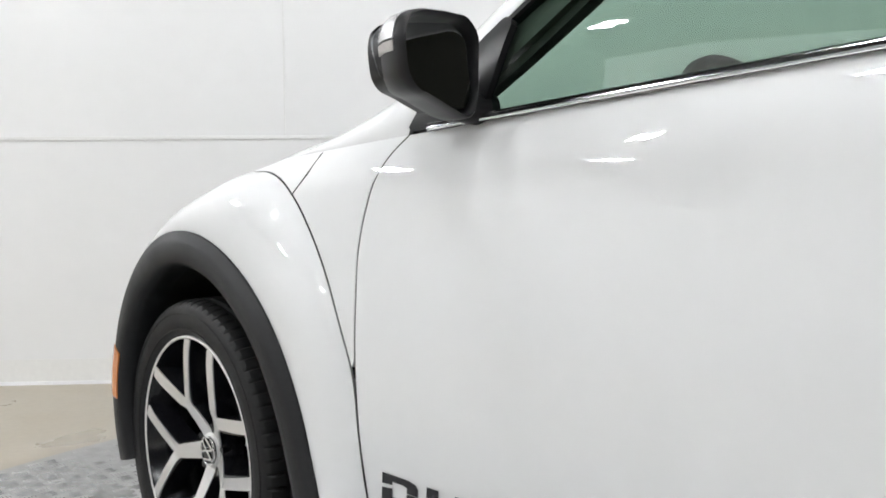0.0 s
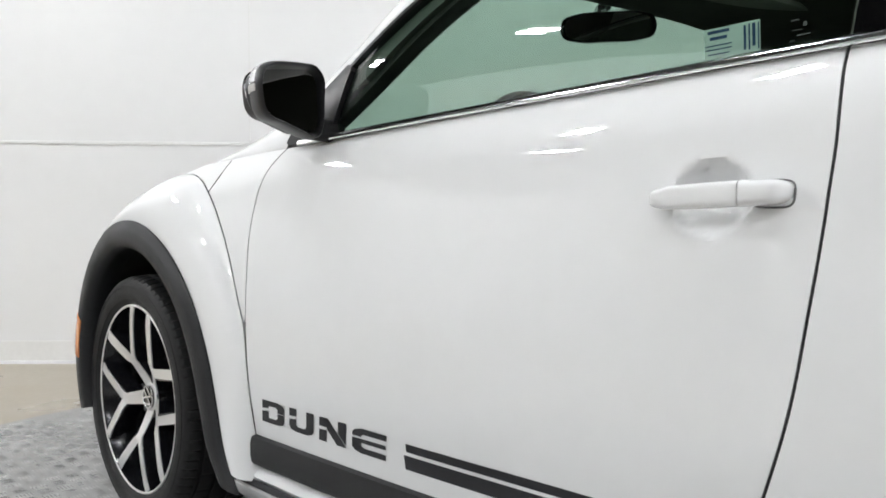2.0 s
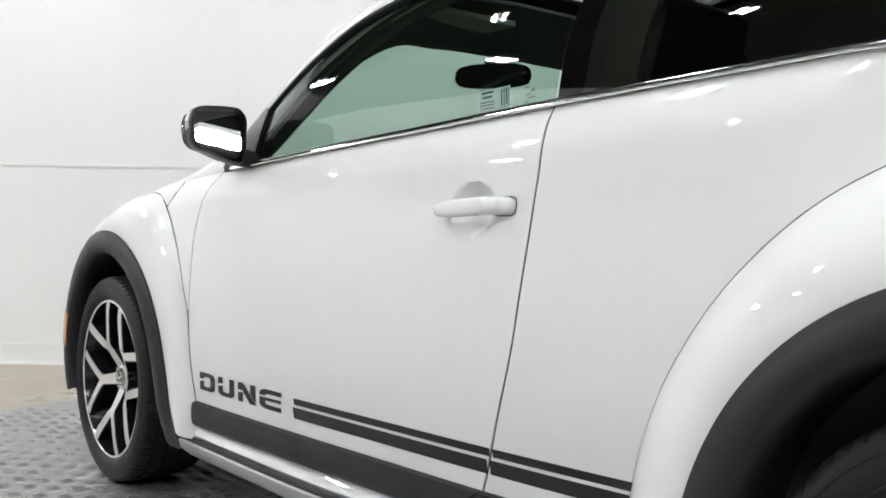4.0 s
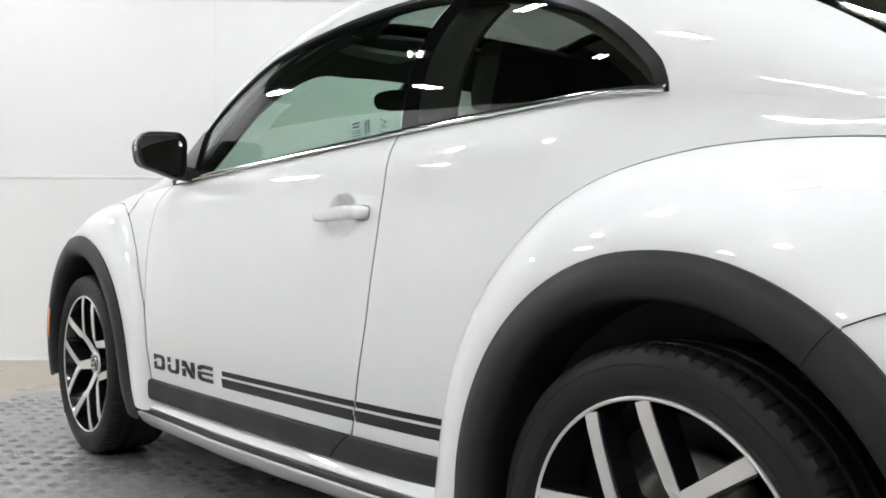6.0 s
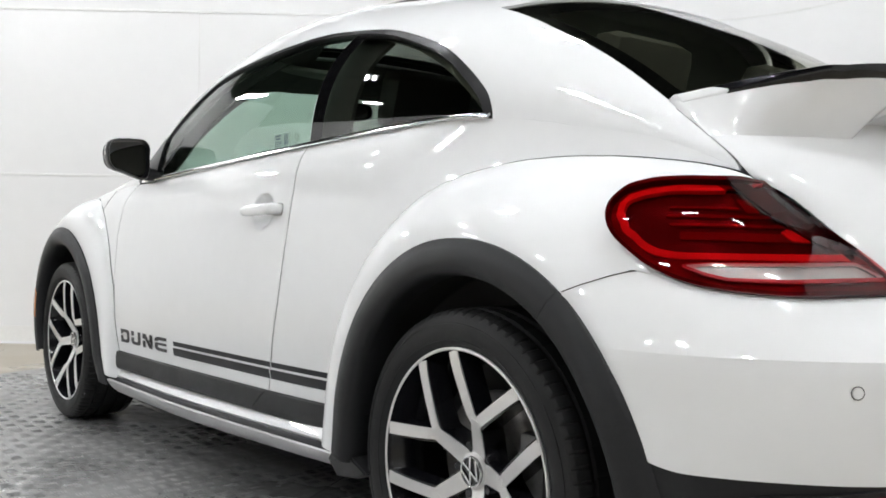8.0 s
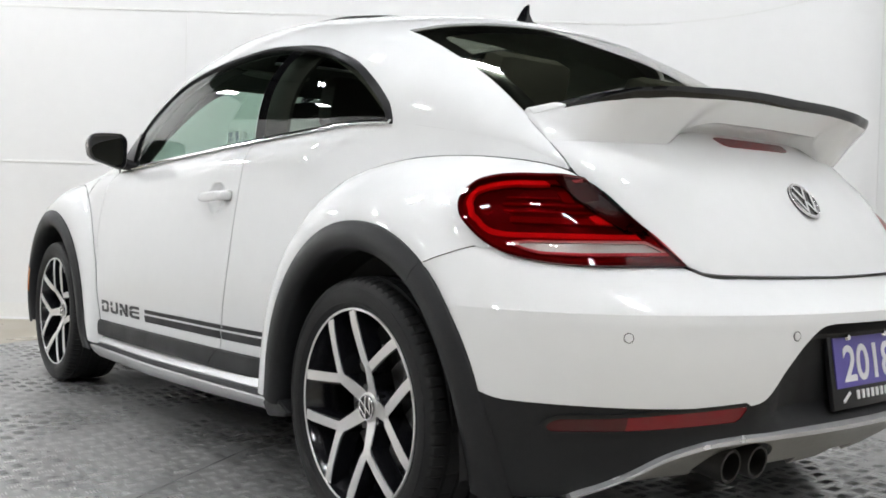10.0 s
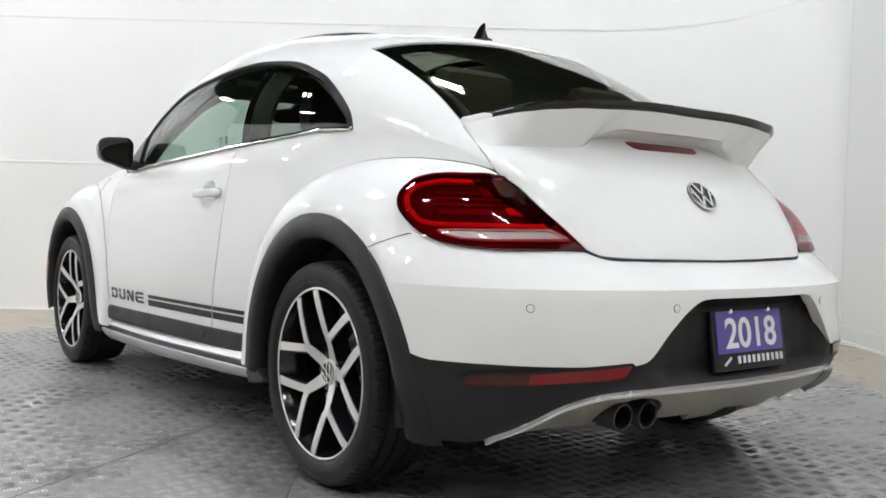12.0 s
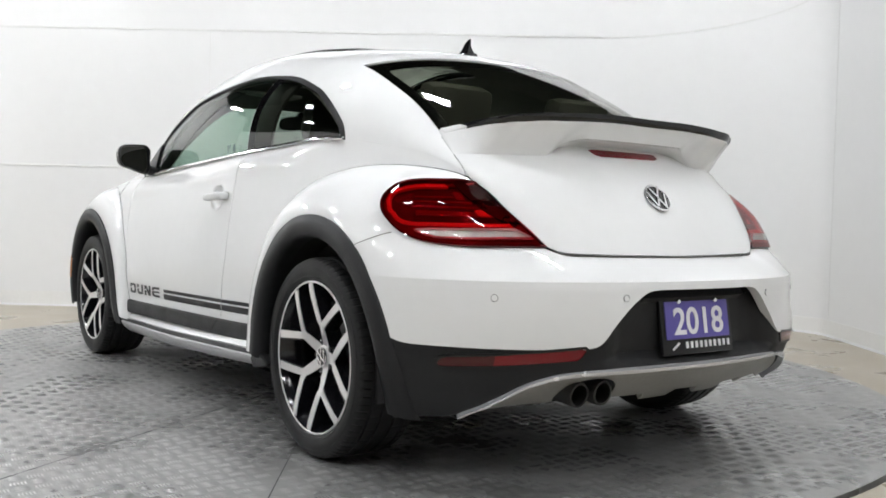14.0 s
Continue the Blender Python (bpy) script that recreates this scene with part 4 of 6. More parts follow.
panel("sill", sweep([(0.862, 0.262), (0.866, 0.268), (0.860, 0.277), (0.846, 0.292), (0.834, 0.305), (0.822, 0.330)]), (), PAINT, car, "white painted sill top", rim=0.006, mirror=True)
panel("sill_band", sweep([(0.8665, 0.2455), (0.870, 0.248), (0.8695, 0.258), (0.866, 0.2625)]), (), DECAL, car, "dark band along the sill", rim=0.004, mirror=True)
panel("sill_trim", sweep([(0.80, 0.180), (0.825, 0.188), (0.850, 0.209), (0.864, 0.229), (0.869, 0.240), (0.867, 0.2455)]), (), SILVER_D, car, "silver sill trim", rim=0.006, mirror=True)
panel("underbody", np.stack([np.stack([x * np.ones(50), np.linspace(1.75, -1.60, 50), 0.185 + 0 * np.ones(50)], 1) for x in (0.74, 0.3, -0.3, -0.74)], 1), (), SHELL, car, "black underbody", flip=True, rim=0)

# decal stripes
def decal(y0, y1, d_top, d_bot, zlean=0.0, material=DECAL, name="stripe"):
    y = np.linspace(y0, y1, 30)
    rows = []
    for k in np.linspace(d_bot, d_top, 4):
        z = clad_top(y) + k
        rows.append(on_side(y, z, 0.0012))
    return panel(name, np.stack(rows, 1), (), material, car, "dark vinyl decal stripe", rim=0.0012, mirror=False)


decal(0.170, -0.447, 0.080, 0.066)
decal(0.178, -0.437, 0.059, 0.034)
decal(-0.455, -0.735, 0.080, 0.066)
decal(-0.445, -0.727, 0.059, 0.034)


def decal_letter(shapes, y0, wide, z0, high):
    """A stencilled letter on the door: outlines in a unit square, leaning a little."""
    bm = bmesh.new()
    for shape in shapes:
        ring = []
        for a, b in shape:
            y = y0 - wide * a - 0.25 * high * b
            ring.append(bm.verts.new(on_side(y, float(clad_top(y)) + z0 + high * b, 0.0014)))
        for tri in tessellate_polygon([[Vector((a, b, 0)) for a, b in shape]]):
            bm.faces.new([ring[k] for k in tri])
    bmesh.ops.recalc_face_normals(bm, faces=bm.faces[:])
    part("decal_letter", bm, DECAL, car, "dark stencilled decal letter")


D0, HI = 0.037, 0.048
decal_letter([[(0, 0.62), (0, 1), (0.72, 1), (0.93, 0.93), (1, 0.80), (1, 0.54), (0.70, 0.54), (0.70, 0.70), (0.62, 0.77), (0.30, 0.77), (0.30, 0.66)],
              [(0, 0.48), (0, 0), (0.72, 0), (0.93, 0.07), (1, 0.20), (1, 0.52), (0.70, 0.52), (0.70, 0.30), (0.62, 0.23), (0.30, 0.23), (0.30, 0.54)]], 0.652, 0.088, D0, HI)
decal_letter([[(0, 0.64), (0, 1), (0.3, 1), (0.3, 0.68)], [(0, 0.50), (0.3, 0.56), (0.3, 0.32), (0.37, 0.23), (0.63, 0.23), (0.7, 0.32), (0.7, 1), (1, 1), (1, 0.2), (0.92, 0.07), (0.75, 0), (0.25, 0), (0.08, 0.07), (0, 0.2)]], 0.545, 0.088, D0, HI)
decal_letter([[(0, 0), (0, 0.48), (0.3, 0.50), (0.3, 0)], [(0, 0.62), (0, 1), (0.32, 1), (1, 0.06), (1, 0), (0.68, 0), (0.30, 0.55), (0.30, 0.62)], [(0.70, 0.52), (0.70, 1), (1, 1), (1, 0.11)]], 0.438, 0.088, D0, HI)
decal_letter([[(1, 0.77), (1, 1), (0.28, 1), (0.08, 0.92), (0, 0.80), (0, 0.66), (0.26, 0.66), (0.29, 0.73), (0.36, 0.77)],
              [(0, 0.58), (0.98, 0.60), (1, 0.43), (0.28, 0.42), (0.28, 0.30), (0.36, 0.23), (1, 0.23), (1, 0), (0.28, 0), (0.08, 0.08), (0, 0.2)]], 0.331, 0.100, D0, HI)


# ---- rear lamp corner ----
def lamp_field(poly):
    return inside(U * US, QZ, np.array(poly))


f_lamp = lamp_field(lamp_poly)
# distances along the lens: the light guide keeps its width round the front end
run = np.cumsum(np.vstack([np.zeros((1, 70)), np.linalg.norm(np.diff(Q, axis=0), axis=2)]), 0)
gu, gz = np.clip(lamp_poly[:, 0] / US, 0, 1) * 89, np.clip((lamp_poly[:, 1] - 0.69) / 0.245, 0, 1) * 69
edge_run = run[np.round(gu).astype(int), np.round(gz).astype(int)] + np.clip(lamp_poly[:, 0] / US - 1, 0, 1) * 2
rim_d = inside(run, QZ, np.stack([edge_run, lamp_poly[:, 1]], 1)) - 0.011 - 0.007 * np.clip(1 - (U - 0.15) / 0.30, 0, 1)


def soft_min(a, b, k):
    h = np.clip(0.5 + 0.5 * (b - a) / k, 0, 1)
    return b + (a - b) * h - k * h * (1 - h)


loop = soft_min(rim_d, QZ - 0.7665, 0.022)
field = loop - 0.0090 - 0.003 * np.clip(1 - (U - 0.2) / 0.2, 0, 1)
for sgn in (1, -1):
    flip_x = np.array([sgn, 1, 1.0])
    fl = sgn < 0
    lamp = new("tail_lamp")
    lamp.parent = car
    lamp["label"] = "wraparound red tail lamp with a clear lower band"

    def lp(name, out, fields, material, label="", rim=0.006):
        panel(name, corner(out=out) * flip_x, fields, material, lamp, label, flip=fl, rim=rim)

    clear = np.array([(0.375, 0.7545), (0.45, 0.758), (0.93, 0.760), (0.972, 0.738), (0.62, 0.735), (0.47, 0.737), (0.42, 0.744)]) * [US, 1]
    lp("outer_lens", 0.008, [f_lamp, -lamp_field(clear)], LENS_RED, "deep red glossy outer lens", 0.0)
    lp("reversing_lens", 0.0082, [lamp_field(clear)], LENS_CLEAR, "clear reversing light band", 0.0)
    lp("lens_edge", 0.0075, [f_lamp + 0.001, 0.006 - f_lamp], REDDARK, "dark lens edge", 0.018)
    lp("lamp_housing", -0.004, [f_lamp - 0.005, 0.003 - loop, QZ - np.interp(U, [0.2, 0.5], [0.70, 0.764])], RED, "deep red lamp housing", 0.004)
    lp("lamp_housing_foot", -0.006, [f_lamp - 0.005, np.interp(U, [0.2, 0.5], [0.70, 0.764]) - QZ], REDMID, "deep red lamp housing", 0.004)
    lp("lamp_field", -0.010, [field + 0.003], REDDARK, "smoked inner field", 0.004)
    lp("light_guide", 0.0005, [loop, 0.001 - field, 0.93 - U + 3 * (QZ - 0.80) * (QZ > 0.82) * -1], REDBRIGHT, "bright red light guide", 0.008)
    for z0, z1, u0, u1 in ((0.853, 0.857, 0.40, 0.72), (0.838, 0.843, 0.38, 0.84), (0.823, 0.828, 0.38, 0.86), (0.800, 0.813, 0.40, 0.86)):
        lp("light_bar", -0.0065, [lamp_field(np.array([(u0, z0), (u1, z0), (u1 - 0.01, z1), (u0 + 0.01, z1)]) * [US, 1])], REDMID, "dim red light bar", 0.004)
    lp("reflector_block", -0.004, [lamp_field(np.array([(0.72, 0.845), (0.79, 0.845), (0.79, 0.868), (0.72, 0.868)]) * [US, 1])], RED, "", 0.004)
    lp("reflector_wedge", -0.004, [lamp_field(np.array([(0.80, 0.800), (0.895, 0.800), (0.85, 0.820), (0.80, 0.816)]) * [US, 1])], REDBRIGHT, "", 0.004)
    lp("smoked_end", 0.0, [lamp_field(np.array([(0.74, 0.915), (0.80, 0.862), (0.885, 0.797), (0.90, 0.778), (1.02, 0.778), (1.02, 0.915)]) * [US, 1]), f_lamp - 0.003], SMOKE, "smoked black lamp end", 0.004)
    lp("reversing_reflector", -0.002, [lamp_field(clear) - 0.002], CLEAR, "ribbed reversing light reflector", 0.004)
    lp("reversing_surround", 0.002, [lamp_field(clear) + 0.004, 0.002 - lamp_field(clear)], CLEAR, "", 0.004)
    # white body under the lamp
    panel("lamp_pocket", (corner(out=-0.012)) * flip_x, [f_lamp - 0.003], SHELL, car, "", flip=fl, rim=0)
    panel("rear_corner", (corner(out=-0.003)) * flip_x, [0.003 - f_lamp, U - 0.22, QZ - 0.725, along(U, [0, 0.3, 0.6, 0.85, 1], [0.90, 0.912, 0.914, 0.908, 0.899]) - QZ], PAINT, car, "", flip=fl, rim=0.004)

# ---- rear bumper ----
PLAN = [(0.903, -1.56), (0.897, -1.66), (0.872, -1.75), (0.835, -1.82), (0.775, -1.895), (0.70, -1.963), (0.60, -2.02), (0.48, -2.07), (0.333, -2.11), (0.17, -2.132), (0.0, -2.138)]
def on_corner(u, z, out=-0.003):
    C = corner(out=out)
    return tuple(C[int(round(u * 89)), int(round((z - 0.69) / 0.245 * 69))] * [-1, 1, 1])


def on_wing(y, z):
    k = np.argmin((WY - y) ** 2 + (WZ - z) ** 2)
    return (WX.ravel()[k], y, z)


TOP = [(0.902, -1.557, 0.706), on_wing(-1.580, 0.717), on_wing(-1.605, 0.727), on_wing(-1.635, 0.738)] + [on_corner(u, z) for u, z in ((0.29, 0.7475), (0.36, 0.731), (0.45, 0.720), (0.56, 0.7135), (0.75, 0.712), (0.99, 0.712))]
TOP += [(0.455, -1.962, 0.694), (0.33, -1.985, 0.687), (0.17, -2.000, 0.685), (0.0, -2.005, 0.684)]
both = lambda rows: [(-r[0], *r[1:]) for r in rows] + [tuple(r) for r in rows[-2::-1]]
BPLAN = spline(both(PLAN), 220)
BTOP = spline(both(TOP), 220)
tang = np.gradient(BPLAN, axis=0)
BN = np.stack([tang[:, 1], -tang[:, 0]], 1)
BN /= np.linalg.norm(BN, axis=1, keepdims=True)
BN *= np.sign((BN * np.stack([BPLAN[:, 0], BPLAN[:, 1] + 1.0], 1)).sum(1, keepdims=True))
O_Z = [0.18, 0.235, 0.30, 0.36, 0.40, 0.44, 0.50, 0.577, 0.605, 0.622]
O_D = [0.16, 0.100, 0.050, 0.025, 0.012, 0.005, 0.001, 0.0, 0.0, 0.002]


def bumper(out=0.0):
    zs = np.r_[np.linspace(0.18, 0.622, 70)]
    rows = []
    for z in zs:
        off = -float(along(z, O_Z, O_D)) * np.interp(np.abs(BPLAN[:, :1]), [0.76, 0.86, 0.91], [1.0, 0.55, 0.32])
        rows.append(np.c_[BPLAN + BN * off, np.full(220, z)])
    K = rows[-1]
    M = np.c_[(BPLAN + BN * 0.004), np.full(220, 0.0)]
    M[:, 2] = 0.622 + 0.42 * (BTOP[:, 2] - 0.622)
    f = np.interp(BPLAN[:, 1], [-1.80, -1.66, -1.56], [0.80, 0.75, 0.7])[:, None]
    M[:, :2] += f * (0.5 * (BTOP[:, :2] + BPLAN) + 0.006 * BN - M[:, :2])
    for v in np.linspace(0, 1, 26)[1:]:
        rows.append((1 - v) ** 2 * K + 2 * v * (1 - v) * M + v**2 * BTOP)
    P = np.stack(rows, 1)
    return P + out * normals(P) if out else P


BP = bumper()
for s in (-1, 1):
    bm = bmesh.new()
    rim = BTOP + 0.0006 * normals(BP)[:, -1]
    tube(bm, [tuple(q) for q in rim if s * q[0] > 0.80 and q[1] > -1.70], 0.0010, 6)
    part("bumper_gap", bm, SHELL, car, "thin dark gap above the bumper")
BX, BY, BZ = BP[:, :, 0], BP[:, :, 1], BP[:, :, 2]
ax = np.abs(BX)
edge = along(ax, [0, 0.21, 0.255, 0.286, 0.360, 0.414, 0.452, 0.50, 0.80, 1.0], [0.599, 0.599, 0.592, 0.574, 0.507, 0.447, 0.4365, 0.436, 0.440, 0.447])
edge = np.where(ax < 0.21, 0.599, np.where(ax > 0.47, 0.436 + 0.02 * np.clip(ax - 0.6, 0, 1), edge))
arch_cut = np.hypot(BY + 1.27, BZ - 0.334) - along(np.degrees(np.arctan2(BZ - 0.334, BY + 1.27)) % 360, *[np.array(v) for v in arch_r(False)]) - 0.002
arch_cut = np.where(ax > 0.62, arch_cut, 1.0)


def bumper_w(y, z):
    """Half width of the bumper at that place and height."""
    out = np.zeros(y.shape)
    half_b = BX < -0.55
    qy, qz, qx = BY[half_b], BZ[half_b], -BX[half_b]
    for i in np.ndindex(y.shape):
        d = (qy - min(y[i], -1.575)) ** 2 + (qz - z[i]) ** 2
        k = np.argpartition(d, 5)[:5]
        w = 1 / (d[k] + 1e-6)
        out[i] = (qx[k] * w).sum() / w.sum()
    return out


AM = arch_moulding(False, 127.07, 194.0)
deg_m = np.linspace(127.07, 194.0, 120)[:, None]
follow = step(deg_m, 138.0, 166.0)
AM[:, :, 0] += follow * (-bumper_w(AM[:, :, 1], AM[:, :, 2]) - 0.0030 - (AM[:, 2:3, 0])) * np.linspace(1.0, 0.8, AM.shape[1])[None]
panel("bumper_arch_moulding", AM, (), CLAD, car, "grained black wheel arch moulding", flip=True, rim=0.004, mirror=True, sharp=55)
panel("rear_bumper", BP, [BZ - edge - 0.052 * np.clip((ax - 0.850) / 0.055, 0, 1) ** 2.5, arch_cut], PAINT, car, "white rear bumper skin", rim=0.030, sharp=9)
strip_z = along(ax, [0, 0.20, 0.38, 0.46, 0.54, 0.62, 0.66, 0.707, 0.80], [0.374, 0.374, 0.372, 0.369, 0.357, 0.322, 0.287, 0.240, 0.228])
deep = np.clip((edge - 0.436) / 0.16, 0, 1) ** 0.6 * np.clip((0.43 - ax) / 0.10, 0, 1) * np.clip((BZ - 0.372) / 0.03, 0, 1)
DK = BP - (0.004 + 0.056 * deep)[:, :, None] * normals(BP)
panel("lower_bumper", DK, [edge + 0.03 - BZ, BZ - strip_z, arch_cut + np.where(BZ < 0.29, 0.064, 0.006)], CLAD, car, "grained black lower bumper with a plate recess", rim=0.02)
# reflectors
REFL = np.array([(0.798, 0.381), (0.806, 0.392), (0.801, 0.406), (0.788, 0.4125), (0.62, 0.4265), (0.458, 0.4385), (0.452, 0.432), (0.468, 0.408), (0.476, 0.402), (0.62, 0.3920)])
for s in (-1, 1):
    poly = REFL * [s, 1]
    f_r = np.minimum(inside(BX, BZ, poly), 0.745 - ax if s > 0 else 1.0)
    panel("rear_reflector", BP - 0.001 * normals(BP), [f_r - 0.002, 0.69 - ax], REFLEX, car, "long red rear reflector", rim=0.006)
    panel("reflector_end", BP - 0.001 * normals(BP), [f_r - 0.002, ax - 0.69], REFLDARK, car, "smoked red end of the reflector", rim=0.006)
    panel("reflector_bezel", BP + 0.001 * normals(BP), [f_r + 0.006, 0.002 - f_r], SATBLK, car, "", rim=0.008)
# silver strip and skid plate
ST = BP + 0.009 * normals(BP)
panel("skid_strip", ST, [BZ - strip_z + 0.009, strip_z + 0.001 - BZ, 0.712 - ax, arch_cut], SILVER, car, "silver strip edging the skid plate", rim=0.02)
low_z = along(ax, [0, 0.2, 0.5, 0.62, 0.707, 0.8], [0.262, 0.258, 0.262, 0.250, 0.225, 0.2])
SKP = BP - (0.012 + 0.55 * np.clip(strip_z - BZ, 0, 1))[:, :, None] * np.array([0, -1, 0.0])
hole = np.hypot((BX + 0.375) / 1.75, BZ - 0.292) - 0.052
panel("skid_plate", SKP, [strip_z - 0.015 - BZ, BZ - low_z - 0.012 * np.sign(np.sin(BX * 24)) * (ax < 0.45), 0.70 - ax, hole], GREYSKID, car, "grey metallic skid plate", rim=0.012)
panel("skid_backing", SKP + np.array([0, 0.05, 0.02]), [strip_z - BZ, BZ - low_z, 0.68 - ax], SHELL, car, "", rim=0)


def at_bumper(x, z, out=0.0):
    """The bumper's point at that x and height, and its outward normal."""
    k = np.argmin((BX - x) ** 2 + (BZ - z) ** 2)
    n = normals(BP).reshape(-1, 3)[k]
    return Vector(BP.reshape(-1, 3)[k]) + out * Vector(n), Vector(n)


for x, z in ((-0.70, 0.577), (-0.331, 0.579), (0.331, 0.579), (0.70, 0.577)):
    p, n = at_bumper(x, z, 0.0005)
    m = Matrix.Translation(p) @ n.to_track_quat("Z", "Y").to_matrix().to_4x4()
    bm = bmesh.new()
    bmesh.ops.create_cone(bm, cap_ends=True, segments=28, radius1=0.0090, radius2=0.0085, depth=0.003, matrix=m)
    sensor = part("parking_sensor", bm, PAINT, car, "small round parking sensor", smooth=True)
    bm = bmesh.new()
    ring = [m @ Vector((0.0098 * math.cos(a), 0.0098 * math.sin(a), 0.0002)) for a in [2 * math.pi * k / 28 for k in range(28)]]
    tube(bm, ring, 0.0007, 6, closed=True)
    part("sensor_ring", bm, SATBLK, sensor, "thin dark ring")

# exhaust tailpipes
for x, y in ((-0.428, -2.02), (-0.345, -2.03)):
    bm = lathe([(0.0, 0.030), (0.0, 0.036), (-0.006, 0.038), (-0.15, 0.037), (-0.15, 0.033), (-0.006, 0.0335), (0.0, 0.030)], 40)
    bmesh.ops.transform(bm, matrix=Matrix.Translation((x, y, 0.297)) @ Matrix.Rotation(radians(-90), 4, "Z") @ Matrix.Rotation(radians(6), 4, "Y"), verts=bm.verts[:])
    part("tailpipe", bm, EXHAUST, car, "sooty round tailpipe", smooth=True)
box("silencer", (-0.1, -1.66, 0.30), (0.9, 0.28, 0.15), SHELL, car, "dark silencer under the tail", bevel=0.05)

# ---- plate, badge, high brake light, lid handle ----
plate = new("number_plate")
plate.parent = car
plate["label"] = "purple dealer placard in a black plate holder"
PM = Matrix.Translation((-0.013, -2.093, 0.482)) @ Matrix.Rotation(radians(-9), 4, "X")
box("holder", (0, 0.004, 0.006), (0.326, 0.012, 0.176), SATBLK, plate, "black plastic plate holder", m=PM, bevel=0.004)
box("placard", (0.0, -0.0035, 0.021), (0.292, 0.004, 0.112), PURPLE, plate, "purple placard", m=PM, bevel=0.002)
for s in (-1, 1):
    bm = bmesh.new()
    bmesh.ops.create_cone(bm, cap_ends=True, segments=16, radius1=0.008, radius2=0.006, depth=0.006, matrix=PM @ Matrix.Translation((s * 0.085, -0.009, 0.076)) @ Matrix.Rotation(radians(90), 4, "X"))
    part("screw", bm, CHROME, plate, "", smooth=True)


def lettering(text, size, m, material, parent, name="lettering", bold=0.012):
    cu = bpy.data.curves.new(name, "FONT")
    cu.body, cu.size, cu.align_x, cu.align_y, cu.extrude, cu.offset = text, size, "CENTER", "CENTER", 0.0008, bold * size
    tmp = bpy.data.objects.new("tmp", cu)
    scene.collection.objects.link(tmp)
    mesh = bpy.data.meshes.new_from_object(tmp.evaluated_get(bpy.context.evaluated_depsgraph_get()))
    bpy.data.objects.remove(tmp)
    mesh.transform(m)
    return link(name, mesh, material, parent, smooth=False)


lettering("2018", 0.112, PM @ Matrix.Translation((0.002, -0.0065, 0.013)) @ Matrix.Rotation(radians(90), 4, "X") @ Matrix.Diagonal((1.04, 1.0, 1, 1)), WHITEP, plate, "year_figure", 0.016)
for k in range(10):
    box("print_bar", (-0.058 + 0.0215 * k, -0.0045, -0.054), (0.0090, 0.004, 0.020), WHITEP, plate, "", m=PM, bevel=0.0008)
box("print_mark", (0, 0, 0), (0.036, 0.004, 0.007), WHITEP, plate, "", m=PM @ Matrix.Translation((-0.108, -0.0045, -0.056)) @ Matrix.Rotation(radians(-32), 4, "Y"), bevel=0.002)

# badge on the lid
k = np.argmin((DX) ** 2 + (DZ - 0.866) ** 2 + (DYY > -1.5) * 9)
bp_, bn_ = Vector(DOME.reshape(-1, 3)[k]), Vector(normals(DOME).reshape(-1, 3)[k])


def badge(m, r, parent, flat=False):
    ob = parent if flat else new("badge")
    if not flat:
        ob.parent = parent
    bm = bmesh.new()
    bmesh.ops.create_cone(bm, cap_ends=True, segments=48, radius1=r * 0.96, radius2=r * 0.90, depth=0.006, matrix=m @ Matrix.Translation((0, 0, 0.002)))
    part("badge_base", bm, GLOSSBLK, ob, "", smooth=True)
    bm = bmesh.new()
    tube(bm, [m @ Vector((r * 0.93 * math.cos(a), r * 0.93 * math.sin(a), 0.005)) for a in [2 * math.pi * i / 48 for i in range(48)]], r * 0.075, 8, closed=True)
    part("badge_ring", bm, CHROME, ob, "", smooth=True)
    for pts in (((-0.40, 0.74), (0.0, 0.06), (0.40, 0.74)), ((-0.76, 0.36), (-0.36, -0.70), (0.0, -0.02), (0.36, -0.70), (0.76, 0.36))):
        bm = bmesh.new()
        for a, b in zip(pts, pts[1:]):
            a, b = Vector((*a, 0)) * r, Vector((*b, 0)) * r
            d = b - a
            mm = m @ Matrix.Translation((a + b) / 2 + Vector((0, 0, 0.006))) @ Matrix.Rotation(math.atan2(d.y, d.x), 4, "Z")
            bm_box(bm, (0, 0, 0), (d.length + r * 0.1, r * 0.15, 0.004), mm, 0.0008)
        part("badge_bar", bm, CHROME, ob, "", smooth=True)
    return ob


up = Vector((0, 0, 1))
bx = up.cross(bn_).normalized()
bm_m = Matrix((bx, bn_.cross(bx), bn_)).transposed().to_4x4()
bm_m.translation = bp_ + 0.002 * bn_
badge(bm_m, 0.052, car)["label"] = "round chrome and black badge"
# high brake light
BRK = np.array([(-0.158, 1.022), (0.158, 1.022), (0.157, 1.008), (0.150, 1.002), (-0.128, 0.999), (-0.148, 1.006)])
panel("brake_light", DOME + 0.002 * normals(DOME), [np.minimum(inside(DX, DZ, BRK), -1.5 - DYY)], REFLEX, car, "slim red high brake light", rim=0.008)

# ---- spoiler ----
n = 121
xs = np.linspace(-0.585, 0.585, n)
axs = np.abs(xs)
TY = along(axs, [0, 0.2, 0.35, 0.47, 0.54, 0.585], [-1.889, -1.887, -1.872, -1.827, -1.750, -1.556])
TZ = along(axs, [0, 0.2, 0.35, 0.47, 0.54, 0.585], [1.119, 1.119, 1.112, 1.105, 1.093, 1.057])
ZA = np.interp(axs, [0, 0.20, 0.26, 0.30, 0.33, 0.40, 0.585], [1.034, 1.032, 1.024, 1.004, 0.990, 0.987, 0.984])


